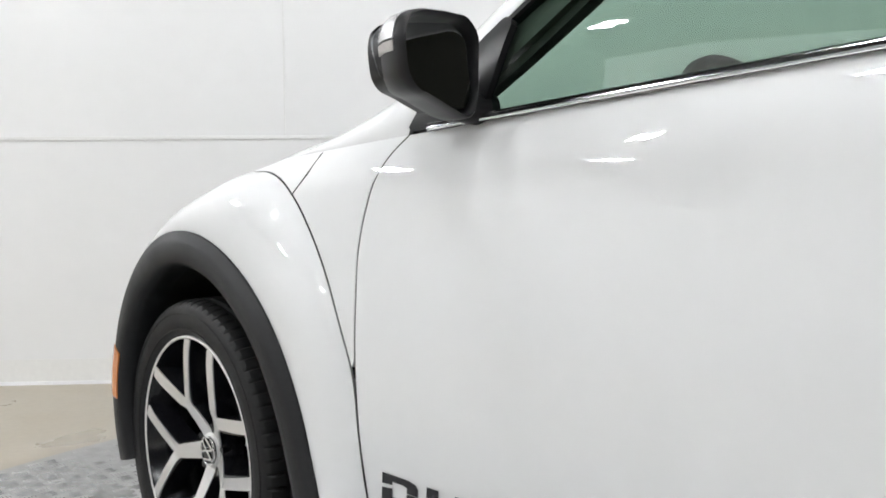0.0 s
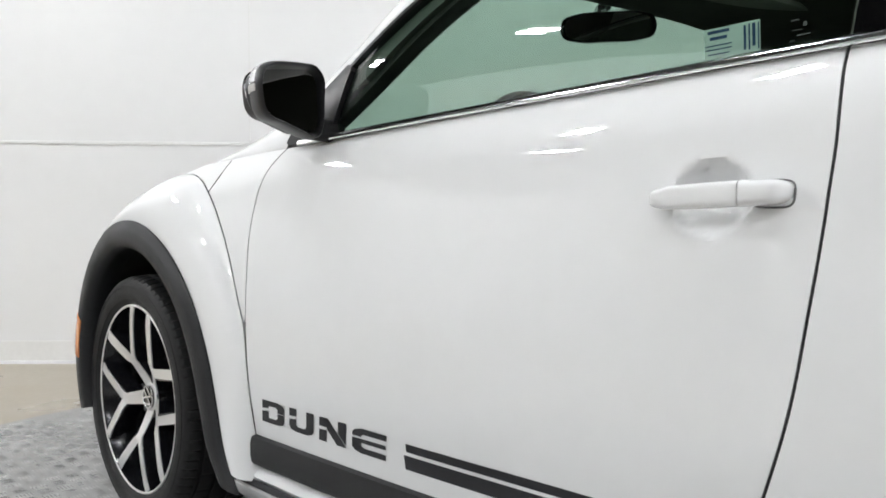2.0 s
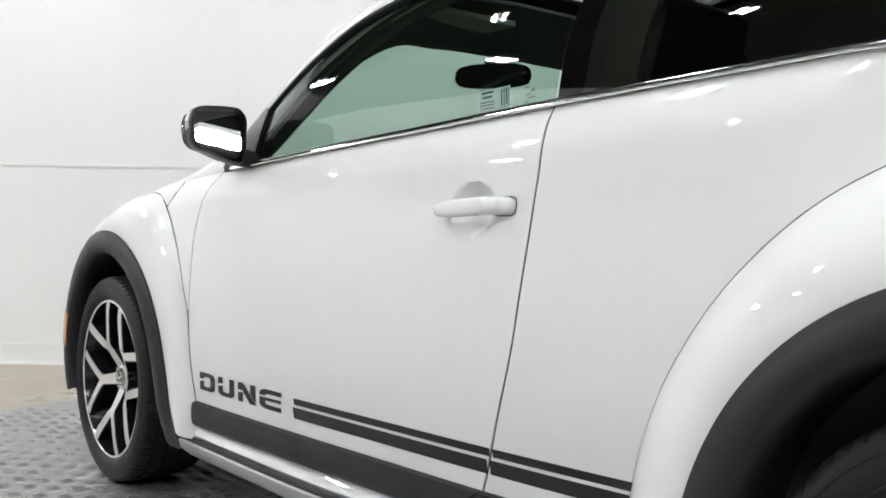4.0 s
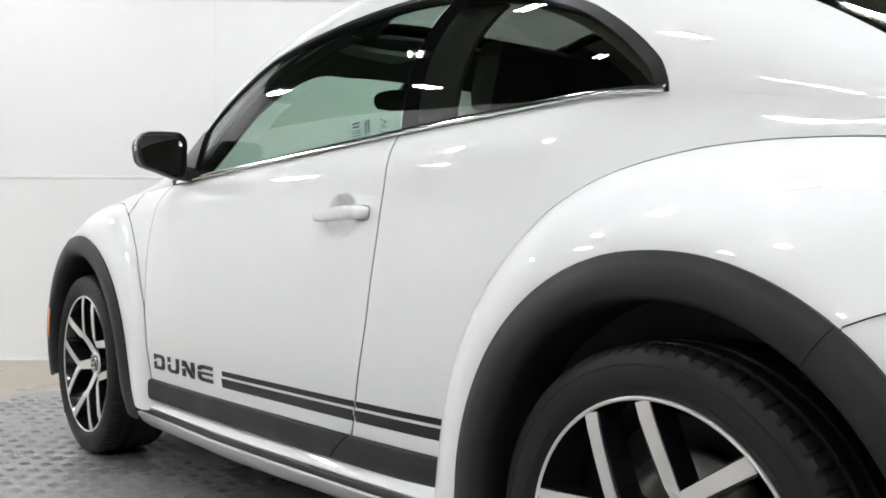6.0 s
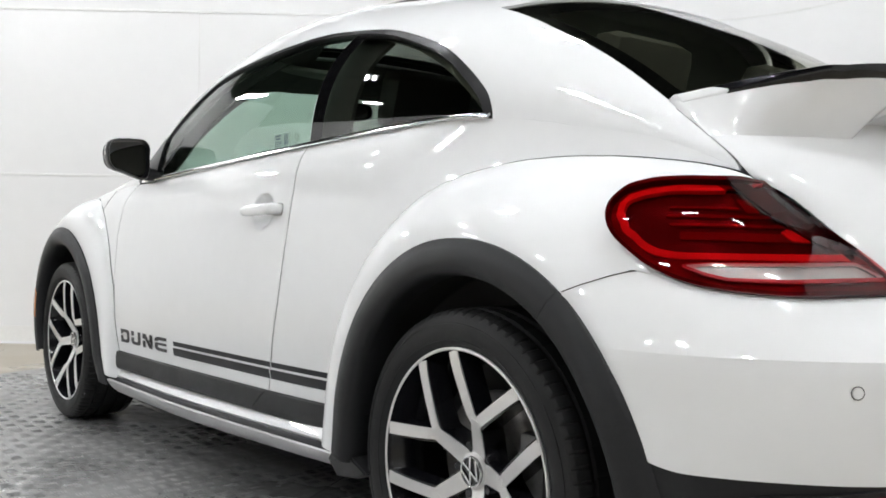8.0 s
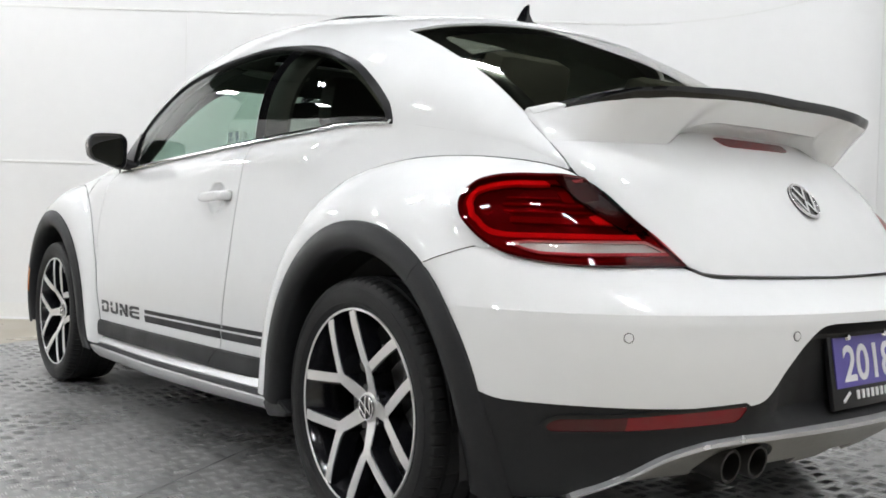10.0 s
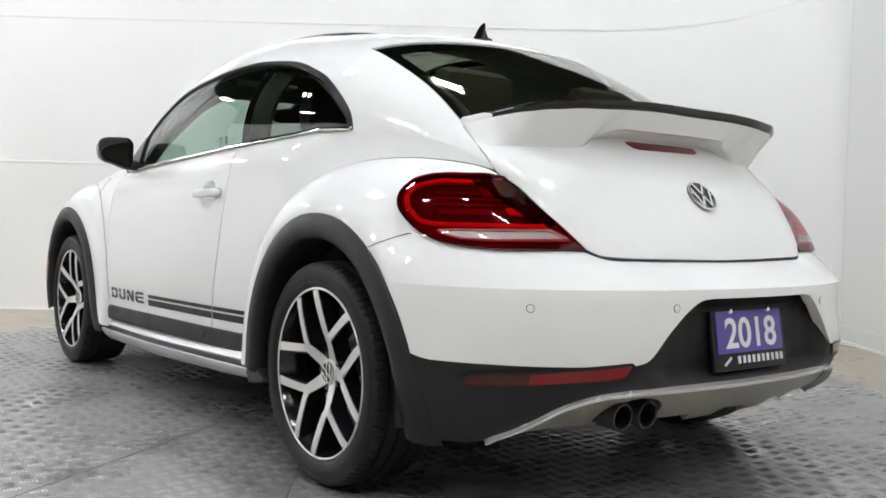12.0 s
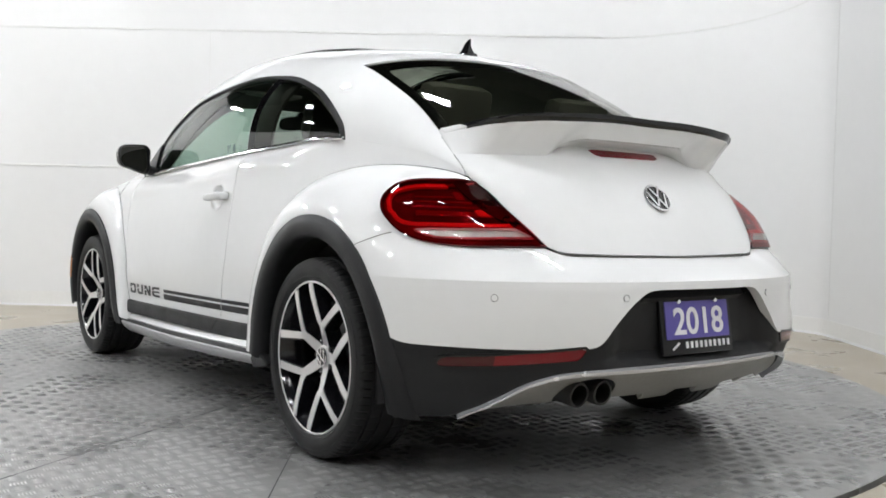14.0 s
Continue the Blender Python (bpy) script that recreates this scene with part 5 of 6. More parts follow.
def lid_y(x, z):
    """Where the lid's surface lies at that x and height."""
    out = []
    rear = DYY < -1.45
    X, Z, Y = DX[rear], DZ[rear], DYY[rear]
    for a, b in zip(np.atleast_1d(x), np.atleast_1d(z)):
        d = (X - a) ** 2 + (Z - b) ** 2
        k = np.argsort(d)[:6]
        w = 1 / (d[k] + 1e-7)
        out.append((Y[k] * w).sum() / w.sum())
    return np.array(out)


def smooth1(v, k=4):
    for _ in range(k):
        v = np.r_[v[0], (v[:-2] + 2 * v[1:-1] + v[2:]) / 4, v[-1]]
    return v


AX = xs * 1.032
AY = smooth1(lid_y(AX, ZA) - 0.001, 8)
FZ = 1.062 + 0 * xs
FY = smooth1(lid_y(xs * 0.985, FZ), 8) + 0.006
F = np.stack([xs, FY, FZ], 1)
T = np.stack([xs, TY, TZ], 1)
thin = np.clip((0.588 - axs) / 0.06, 0.08, 1)
Bt = np.stack([xs, TY + 0.004 * thin, TZ - 0.017 * thin], 1)
B2 = np.stack([xs, TY + 0.010 * thin, TZ - 0.024 * thin], 1)
A = np.stack([AX, AY, ZA], 1)
mid = step(axs, 0.335, 0.215)[:, None]
Ed = A + mid * (np.stack([xs, -1.822 + 0.25 * xs**2, 1.049 + 0 * xs], 1) - A)
Mu = 0.5 * (B2 + Ed) + np.array([0, 0.010, 0.004])
under = [A + v * (Ed - A) + mid * np.array([0, 0, 0.010 * math.sin(math.pi * v)]) for v in np.linspace(0, 1, 6)[:-1]]
under += [(1 - v) ** 2 * Ed + 2 * v * (1 - v) * Mu + v**2 * B2 for v in np.linspace(0, 1, 14)]
panel("spoiler", np.stack(under, 1), [], PAINT, car, "white rear spoiler", rim=0)
top = [B2, Bt, 0.5 * (Bt + T) + np.array([0, -0.002, 0]), T] + [(1 - v) * T + v * F + np.array([0, 0, 0.012 * math.sin(math.pi * v)]) for v in np.linspace(0.06, 1, 10)]
TP = np.stack(top, 1)
f_lip = 0.566 - np.abs(TP[:, :, 0]) + 0.0 * TP[:, :, 2]
panel("spoiler_lip", TP, [f_lip], GLOSSBLK, car, "gloss black spoiler lip", rim=0.004)
for s in (-1, 1):
    panel("spoiler_end", TP, [-f_lip - 0.0005, s * TP[:, :, 0]], PAINT, car, "white spoiler end", rim=0.004)
    k = 0 if s < 0 else -1
    cap = np.stack([np.stack([q[k] for q in under] + [q[k] for q in top[3:]]), np.stack([A[k]] * (len(under)) + [F[k]] * (len(top) - 3))], 1)
    panel("spoiler_cheek", cap, [], PAINT, car, "", flip=s > 0, rim=0)
# fin aerial
fin = new("roof_aerial")
fin.parent = car
fin["label"] = "black fin aerial on the roof's rear edge"
fy = [(-0.800, 0.002), (-0.838, 0.013), (-0.862, 0.022), (-0.880, 0.040), (-0.893, 0.054), (-0.914, 0.056), (-0.910, 0.030), (-0.920, 0.002)]
bm = bmesh.new()
rows = []
for s in (-1, 1):
    rows.append([bm.verts.new((s * max(0.005, 0.021 - 0.42 * z), y, 1.448 + 1.15 * z - 0.16 * (y + 0.86))) for y, z in fy])
bm.faces.new(rows[0][::-1])
bm.faces.new(rows[1])
for i in range(len(fy)):
    j = (i + 1) % len(fy)
    bm.faces.new((rows[0][i], rows[0][j], rows[1][j], rows[1][i]))
bmesh.ops.recalc_face_normals(bm, faces=bm.faces[:])
bmesh.ops.bevel(bm, geom=bm.edges[:], offset=0.003, segments=2, affect="EDGES")
part("fin", bm, GLOSSBLK, fin, "", smooth=True)
box("foot", (0, -0.86, 1.455), (0.055, 0.135, 0.016), GLOSSBLK, fin, bevel=0.006)


# ---- wheels ----
def rim_depth(r):
    """How far the spokes' face stands out from the wheel's middle plane."""
    return 0.068 + 0.037 * max(0.0, min(1.0, (r - 0.03) / 0.19)) ** 1.3


def bar(bm, p0, p1, w0, w1, drop, n=5, widen=0.0, lift=0.0):
    """A spoke bar between two points of the wheel's plane, its face following the dish."""
    p0, p1 = Vector((*p0, 0)), Vector((*p1, 0))
    d = (p1 - p0).normalized()
    s = Vector((-d.y, d.x, 0))
    rows = []
    for i in range(n + 1):
        t = i / n
        p = p0.lerp(p1, t)
        w = (w0 + (w1 - w0) * t) / 2 + widen
        row = []
        for k, dd in ((-1, drop), (-1, 0.0), (1, 0.0), (1, drop)):
            q = p + s * (k * w)
            row.append(bm.verts.new((-(rim_depth(p.length) + lift - dd), q.x, q.y)))
        rows.append(row)
    for a, b in zip(rows, rows[1:]):
        for k in range(3):
            bm.faces.new((a[k], a[k + 1], b[k + 1], b[k]))
    bm.faces.new(rows[0])
    bm.faces.new(rows[-1][::-1])


def polar(r, deg):
    return (r * math.cos(radians(deg)), r * math.sin(radians(deg)))


def make_tyre():
    half = [(0.092, 0.240), (0.104, 0.2475), (0.109, 0.254), (0.1135, 0.263), (0.1165, 0.276), (0.1170, 0.288), (0.1155, 0.299), (0.1150, 0.302), (0.1130, 0.311), (0.1100, 0.3190), (0.1040, 0.3265), (0.0930, 0.3312), (0.0760, 0.3334), (0.0745, 0.3262), (0.0640, 0.3262), (0.0625, 0.3338), (0.0330, 0.3342), (0.0315, 0.3265), (0.0210, 0.3265), (0.0195, 0.3344), (0.0, 0.3345)]
    prof = [(-x, r) for x, r in half] + [(x, r) for x, r in half[-2::-1]]
    seg = 468
    bm = bmesh.new()
    rings = []
    for k in range(seg):
        a = 2 * math.pi * k / seg
        row = []
        for x, r in prof:
            rr = r
            if 0.075 < abs(x) < 0.1045 and r > 0.324 and k % 6 == 0:
                rr -= 0.0048
            if 0.034 < abs(x) < 0.0630 and k % 12 == 5 and r > 0.33:
                rr -= 0.003
            rr = 0.24 + 0.873 * (rr - 0.24)
            row.append(bm.verts.new((x, rr * math.cos(a), rr * math.sin(a))))
        rings.append(row)
    for k in range(seg):
        A_, B_ = rings[k], rings[(k + 1) % seg]
        for i in range(len(prof) - 1):
            bm.faces.new((A_[i], A_[i + 1], B_[i + 1], B_[i]))
    bmesh.ops.recalc_face_normals(bm, faces=bm.faces[:])
    return bm


def make_wheel(phase):
    w = new("wheel")
    part("tyre", make_tyre(), RUBBER, w, "black road tyre with worn tread", smooth=True, sharp=25)
    for rr in (0.2610, 0.2937):
        bm = bmesh.new()
        tube(bm, [(-0.1152 if rr > 0.28 else -0.1138, rr * math.cos(a), rr * math.sin(a)) for a in [2 * math.pi * k / 96 for k in range(96)]], 0.0012, 6, closed=True)
        part("tyre_ring", bm, RUBBER, w, "")
    bm = lathe([(0.09, 0.236), (0.09, 0.226), (0.03, 0.205), (-0.06, 0.213), (-0.085, 0.226), (-0.0955, 0.2305), (-0.1050, 0.2330)], 96)
    part("rim_barrel", bm, RIMBLK, w, "black rim barrel", smooth=True)
    bm = lathe([(-0.1055, 0.2325), (-0.1075, 0.2340), (-0.1080, 0.2372), (-0.1060, 0.2390), (-0.0960, 0.2405)], 128)
    part("rim_lip", bm, RIMFACE, w, "bright machined rim lip", smooth=True)
    for k in range(5):
        c = phase + 72 * k
        # machined face
        bm = bmesh.new()
        bar(bm, polar(0.020, c), polar(0.111, c), 0.038, 0.027, 0.003)
        for s in (-1, 1):
            bar(bm, polar(0.101, c), polar(0.2320, c + 23.4 * s), 0.0215, 0.0245, 0.003, n=6, lift=-0.0003 * (s + 1))
        part("spoke", bm, RIMFACE, w, "machined alloy spoke")
        bm = bmesh.new()
        bar(bm, polar(0.020, c), polar(0.109, c), 0.040, 0.029, 0.055, lift=-0.0025, widen=0.002)
        for s in (-1, 1):
            bar(bm, polar(0.096, c), polar(0.2310, c + 23.4 * s), 0.023, 0.026, 0.050, n=6, lift=-0.0025, widen=0.002)
        part("spoke_flank", bm, RIMBLK, w, "gloss black spoke flank")
    bm = lathe([(-0.02, 0.058), (-0.060, 0.056), (-0.066, 0.050), (-0.0665, 0.0)], 48)
    part("hub", bm, RIMBLK, w, "black hub", smooth=True)
    bm = lathe([(-0.060, 0.0370), (-0.0715, 0.0365), (-0.0735, 0.0340), (-0.0735, 0.0)], 48)
    part("hub_ring", bm, RIMFACE, w, "", smooth=True)
    m = Matrix.Translation((-0.0735, 0, 0)) @ Matrix.Rotation(radians(-90), 4, "Y") @ Matrix.Rotation(radians(-60), 4, "Z")
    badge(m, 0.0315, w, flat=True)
    for k in range(5):
        y, z = polar(0.050, phase + 36 + 72 * k)
        bm = bmesh.new()
        bmesh.ops.create_cone(bm, cap_ends=True, segments=6, radius1=0.0085, radius2=0.008, depth=0.02, matrix=Matrix.Translation((-0.058, y, z)) @ Matrix.Rotation(radians(90), 4, "Y"))
        part("wheel_bolt", bm, RIMBLK, w, "")
    bm = lathe([(-0.005, 0.075), (-0.012, 0.080), (-0.012, 0.150), (0.012, 0.152), (0.012, 0.08)], 64)
    part("brake_disc", bm, DISC, w, "worn steel brake disc", smooth=True)
    bm = bmesh.new()
    bm_box(bm, (0.0, 0.0, 0.0), (0.07, 0.065, 0.15), Matrix.Translation((-0.008, -0.135, 0.02)), 0.012)
    part("brake_caliper", bm, CALIPER, w, "grey brake caliper", smooth=True)
    for ob in w.children:
        if ob.name.split(".")[0] in ("rim_barrel", "rim_lip", "spoke", "spoke_flank"):
            ob.data.transform(Matrix.Diagonal((1, 1.030, 1.030, 1)))
    # the spokes stay nearly flush with the rim and drop towards the hub
    for ob in w.children:
        if ob.name.split(".")[0] not in ("tyre", "tyre_ring", "rim_barrel", "rim_lip", "brake_disc", "brake_caliper"):
            for piece in (ob, *ob.children):
                if piece.type == "MESH":
                    for v in piece.data.vertices:
                        v.co.x += float(np.interp(math.hypot(v.co.y, v.co.z), [0.04, 0.09, 0.12, 0.18, 0.236], [0.005, -0.009, -0.016, -0.010, 0.0]))
    return w


wheel = make_wheel(35.5)
wheel.parent = car
wheel["label"] = "five-spoke alloy wheel with a black road tyre"
wheel.matrix_basis = Matrix.Translation((-0.774, -1.27, 0.3335))
for (x, y, rot, turn) in ((-0.774, 1.288, -46.0, 0), (0.774, -1.27, 13, 180), (0.774, 1.27, 27, 180)):
    copy_thing(wheel, Matrix.Translation((x, y, 0.3335)) @ Matrix.Rotation(radians(turn), 4, "Z") @ Matrix.Rotation(radians(rot), 4, "X"))
for y in (1.27, -1.27):
    bm = bmesh.new()
    tube(bm, [(-0.72, y, 0.31), (0.72, y, 0.31)], 0.035, 12)
    part("axle", bm, SHELL, car, "dark axle between the wheels", smooth=True)


# ---- wing mirror ----
def loft(outline, steps, close_front=True):
    """A hollow-free body lofted along +y from an outline in x and z; steps are (y, scale, dx, dz)."""
    o = spline(outline, 48, closed=True)
    c = o.mean(0)
    bm = bmesh.new()
    rings = []
    for y, s, dx, dz in steps:
        rings.append([bm.verts.new((c[0] + (p[0] - c[0]) * s + dx, y, c[1] + (p[1] - c[1]) * s + dz)) for p in o])
    for a, b in zip(rings, rings[1:]):
        for k in range(48):
            bm.faces.new((a[k], a[(k + 1) % 48], b[(k + 1) % 48], b[k]))
    bm.faces.new(rings[-1])
    return bm, rings


MOUT = [(-0.866, 1.101), (-0.897, 1.1030), (-0.938, 1.1010), (-0.976, 1.095), (-0.993, 1.085), (-1.000, 1.068), (-0.999, 1.036), (-0.992, 1.010), (-0.980, 0.998), (-0.944, 0.987), (-0.895, 0.972), (-0.870, 0.966), (-0.858, 0.970), (-0.852, 0.985), (-0.848, 1.040), (-0.851, 1.086)]


def wing_mirror(s):
    mir = new("wing_mirror")
    mir.parent = car
    mir["label"] = "black wing mirror with a pale cap and clear indicator"

    def put(bm, name, material, label="", shear=True):
        if shear:
            for v in bm.verts:
                v.co.y += 0.20 * min(0.0, v.co.x + 0.865)
        if s < 0:
            for v in bm.verts:
                v.co.x = -v.co.x
            bmesh.ops.reverse_faces(bm, faces=bm.faces[:])
        bmesh.ops.recalc_face_normals(bm, faces=bm.faces[:])
        return part(name, bm, material, mir, label, smooth=True, sharp=40)

    bm, rings = loft(MOUT, [(0.535, 0.84, 0, 0), (0.462, 0.885, 0, 0), (0.450, 0.915, 0, 0), (0.444, 0.960, 0, 0), (0.448, 0.995, 0, 0), (0.462, 1.01, 0, 0), (0.490, 1.0, 0.004, 0), (0.515, 0.93, 0.010, 0), (0.540, 0.81, 0.018, 0), (0.556, 0.62, 0.026, 0), (0.564, 0.33, 0.030, 0)])
    bm.faces.new(rings[0][::-1])
    put(bm, "mirror_housing", SATBLK, "black mirror housing")
    bm, rings = loft(MOUT, [(0.4880, 0.850, -0.002, 0.002), (0.4890, 0.840, -0.002, 0.002)], False)
    bm.faces.new(rings[0][::-1])
    for v in bm.verts:
        v.co.y += -0.50 * (v.co.x + 0.925) + 0.185 * (v.co.z - 1.04)
    put(bm, "mirror_glass", MIRROR, "mirror glass")
    # pale cap over the outer front
    o = spline(MOUT, 48, closed=True)
    c = o.mean(0)
    grid = []
    for y, sc, dx in ((0.466, 1.022, 0), (0.490, 1.022, 0.004), (0.515, 0.952, 0.010), (0.540, 0.832, 0.018), (0.557, 0.642, 0.026), (0.566, 0.36, 0.030)):
        grid.append(np.stack([c[0] + (o[:, 0] - c[0]) * sc + dx, y + 0 * o[:, 0], c[1] + (o[:, 1] - c[1]) * sc], 1))
    G = np.stack(grid, 0)
    G = np.concatenate([G, G[:, :1]], 1)
    G[:, :, 1] += 0.20 * np.minimum(0.0, G[:, :, 0] + 0.865)
    if s < 0:
        G = G * np.array([-1, 1, 1.0])
    Zc = G[:, :, 2]
    X_ = np.abs(G[:, :, 0])
    panel("mirror_cap", G, [Zc - 1.052 - 0.10 * (X_ - 0.93)], SILVER, mir, "pale silver mirror cap", flip=s < 0, rim=0.004)
    panel("indicator", G, [1.049 + 0.10 * (X_ - 0.93) - Zc, Zc - 1.036 - 0.10 * (X_ - 0.93), X_ - 0.93], CLEAR, mir, "clear side indicator", flip=s < 0, rim=0.004)
    bm = bmesh.new()
    tube(bm, [(-0.872, 0.495, 1.000), (-0.850, 0.492, 0.990), (-0.822, 0.488, 0.985), (-0.790, 0.486, 0.985)], [0.026, 0.024, 0.022, 0.024], 16)
    put(bm, "mirror_arm", SATBLK, "black mirror arm", False)
    # sail panel in the window's front corner
    pts = [(0.648, 0.962), (0.614, 1.005), (0.530, 1.067), (0.455, 1.112), (0.430, 1.104), (0.452, 1.035), (0.482, 0.968)]
    f = inside(DYY, DZ, np.array(pts))
    sidef = (-DX if s > 0 else DX) - 0.4
    panel("mirror_sail", DOME + 0.004 * normals(DOME), [f, sidef], SATBLK, mir, "black sail panel", rim=0.012)


wing_mirror(1)
wing_mirror(-1)


# ---- door handle ----
def door_handle(s):
    ob = new("door_handle")
    ob.parent = car
    ob["label"] = "white pull handle over a round recess"
    t = -np.cos(np.linspace(0, math.pi, 56))
    yy = -0.4075 - 0.0870 * t
    zc = 0.8545 - 0.05 * (yy + 0.40)
    half = np.where(t > 0, 0.0152, 0.0152 - 0.0030 * t**2) * np.clip(1 - np.abs(t) ** 14, 0, 1) ** 0.5
    base = -side_w(yy, zc)
    bow = 0.027 * np.clip(1 - np.abs(t) ** 18.0, 0, 1) ** 0.6 + 0.010
    th = np.linspace(0, 2 * math.pi, 25)
    feet = np.maximum(step(t, 0.50, 0.58), step(-t, 0.62, 0.80))
    inner = base - bow + 0.018 + feet * (bow - 0.014)
    outer = base - bow
    G = np.stack([np.stack([0.5 * (inner + outer) + 0.5 * (inner - outer) * math.copysign(abs(math.cos(a)) ** 0.7, -math.cos(a)), yy, zc + half * math.copysign(abs(math.sin(a)) ** 0.6, math.sin(a))], 1) for a in th], 1)
    if s < 0:
        G = G * np.array([-1, 1, 1.0])
    split = -0.446
    panel("grip", G, [G[:, :, 1] - split - 0.0004], PAINT, ob, "white grip", flip=s > 0, rim=0)
    # thin grey tube drawing the contact shade round the lock cover
    bm = bmesh.new()
    rim = []
    for a in np.linspace(0, 2 * math.pi, 40, endpoint=False):
        y, z = -0.470 - 0.0262 * math.copysign(abs(math.cos(a)) ** 0.5, math.cos(a)), 0.8568 + 0.0158 * math.copysign(abs(math.sin(a)) ** 0.5, math.sin(a))
        rim.append((-s * (float(side_w(y, z)) + 0.0005), y, z))
    tube(bm, rim, 0.0013, 6, closed=True)
    part("gasket", bm, CALIPER, ob, "thin grey line for the contact shade round the lock cover", smooth=True)
    panel("lock_cover", G, [split - 0.0008 - G[:, :, 1]], PAINT, ob, "white lock cover", flip=s > 0, rim=0)


door_handle(1)
door_handle(-1)

# ---- inside the car ----
def seat(x, y, rear=False):
    ob = new("seat")
    ob.parent = car
    ob["label"] = "dark cloth seat with a headrest"
    wide = 0.50
    bm = bmesh.new()
    bm_box(bm, (x, y + 0.22, 0.50), (wide, 0.52, 0.16), None, 0.05)
    part("cushion", bm, SEAT, ob, "", smooth=True)
    o = [(-0.24, 0.0), (-0.26, 0.30), (-0.21, 0.56), (-0.10, 0.62), (0.10, 0.62), (0.21, 0.56), (0.26, 0.30), (0.24, 0.0)]
    m = Matrix.Translation((x, y, 0.50)) @ Matrix.Rotation(radians(16), 4, "X")
    bm, rings = loft(o, [(-0.055, 0.80, 0, 0), (-0.06, 0.92, 0, 0), (-0.04, 0.99, 0, 0), (0.0, 1.0, 0, 0), (0.05, 0.97, 0, 0), (0.07, 0.85, 0, 0)])
    bm.faces.new(rings[0][::-1])
    bmesh.ops.transform(bm, matrix=m, verts=bm.verts[:])
    part("backrest", bm, SEAT, ob, "", smooth=True)
    bm = bmesh.new()
    bm_box(bm, (0, 0.0, 0.71), (0.29, 0.10, 0.18), m, 0.045)
    part("headrest", bm, SEAT, ob, "dark headrest", smooth=True)
    for s in (-1, 1):
        bm = bmesh.new()
        tube(bm, [m @ Vector((s * 0.05, 0, 0.58)), m @ Vector((s * 0.05, 0, 0.66))], 0.006, 8)
        part("headrest_post", bm, CHROME, ob, "")


seat(-0.37, -0.28)
seat(0.37, -0.28)
seat(-0.30, -1.02, True)
seat(0.30, -1.02, True)
bm = bmesh.new()
bm_box(bm, (0, 0.62, 0.80), (1.46, 0.50, 0.30), None, 0.08)
part("dashboard", bm, TRIM_IN, car, "dark dashboard", smooth=True)
bm = bmesh.new()
bm_box(bm, (-0.37, 0.50, 0.965), (0.34, 0.20, 0.09), None, 0.04)
part("instrument_cowl", bm, TRIM_IN, car, "", smooth=True)
steer = new("steering_wheel")
steer.parent = car
steer["label"] = "dark steering wheel"
SM = Matrix.Translation((-0.37, 0.30, 0.905)) @ Matrix.Rotation(radians(66), 4, "X")
bm = bmesh.new()
tube(bm, [SM @ Vector((0.185 * math.cos(a), 0.185 * math.sin(a), 0)) for a in [2 * math.pi * k / 48 for k in range(48)]], 0.016, 10, closed=True)
part("steering_rim", bm, TRIM_IN, steer, "", smooth=True)
bm = bmesh.new()
bm_box(bm, (0, 0, 0), (0.16, 0.12, 0.05), SM, 0.02)
part("steering_boss", bm, TRIM_IN, steer, "", smooth=True)
for a in (0, 180, 270):
    bm = bmesh.new()
    d = Vector(polar(1, a)).to_3d()
    tube(bm, [SM @ (d * 0.05), SM @ (d * 0.18)], 0.012, 8)
    part("steering_spoke", bm, TRIM_IN, steer, "", smooth=True)
# inner mirror
RM_ = Matrix.Translation((-0.122, 0.360, 1.258)) @ Matrix.Rotation(radians(-56), 4, "Z") @ Matrix.Rotation(radians(5), 4, "X")
inm = new("interior_mirror")
inm.parent = car
inm["label"] = "black interior mirror hung from the windscreen"
oval = [(-0.112, 0.0), (-0.104, 0.022), (-0.075, 0.032), (0.0, 0.035), (0.075, 0.032), (0.104, 0.022), (0.112, 0.0), (0.104, -0.022), (0.075, -0.031), (0.0, -0.034), (-0.075, -0.031), (-0.104, -0.022)]
for nm, mt, steps in (("mirror_shell", GLOSSBLK, [(0.0, 0.93, 0, 0), (-0.004, 0.97, 0, 0), (0.0, 1.0, 0, 0), (0.012, 1.0, 0, 0), (0.028, 0.86, 0, 0), (0.034, 0.6, 0, 0)]), ("mirror_glass", MIRROR, [(-0.0045, 0.90, 0, 0), (-0.002, 0.90, 0, 0)])):
    bm, rings = loft(oval, steps)
    bm.faces.new(rings[0][::-1])
    bmesh.ops.recalc_face_normals(bm, faces=bm.faces[:])
    bmesh.ops.transform(bm, matrix=RM_, verts=bm.verts[:])
    part(nm, bm, mt, inm, "", smooth=True)
bm = bmesh.new()
tube(bm, [(-0.13, 0.395, 1.27), (-0.08, 0.42, 1.31), (-0.03, 0.44, 1.335)], 0.014, 10)
part("mirror_stem", bm, GLOSSBLK, inm, "", smooth=True)
box("sun_visor", (-0.36, 0.28, 1.372), (0.36, 0.15, 0.016), HEADLINER, car, "grey sun visor", m=Matrix.Translation((0, 0, 0)), bevel=0.006)
box("sun_visor", (0.36, 0.28, 1.372), (0.36, 0.15, 0.016), HEADLINER, car, "grey sun visor", bevel=0.006)
# inner trim of the middle and rear pillars
lb = along(LZ, B_LINE[:, 1], B_LINE[:, 0])
for sf in (-LX - 0.2, LX - 0.2):
    panel("pillar_lining", LIN + 0.006 * normals(LIN) * -1, [0.015 - (LY - lb), LY - lb + 0.13, sf, inside(LY, LZ, inner_dlo) + 0.01], TRIM_IN, car, "dark inner trim of the middle pillar", rim=0.01)
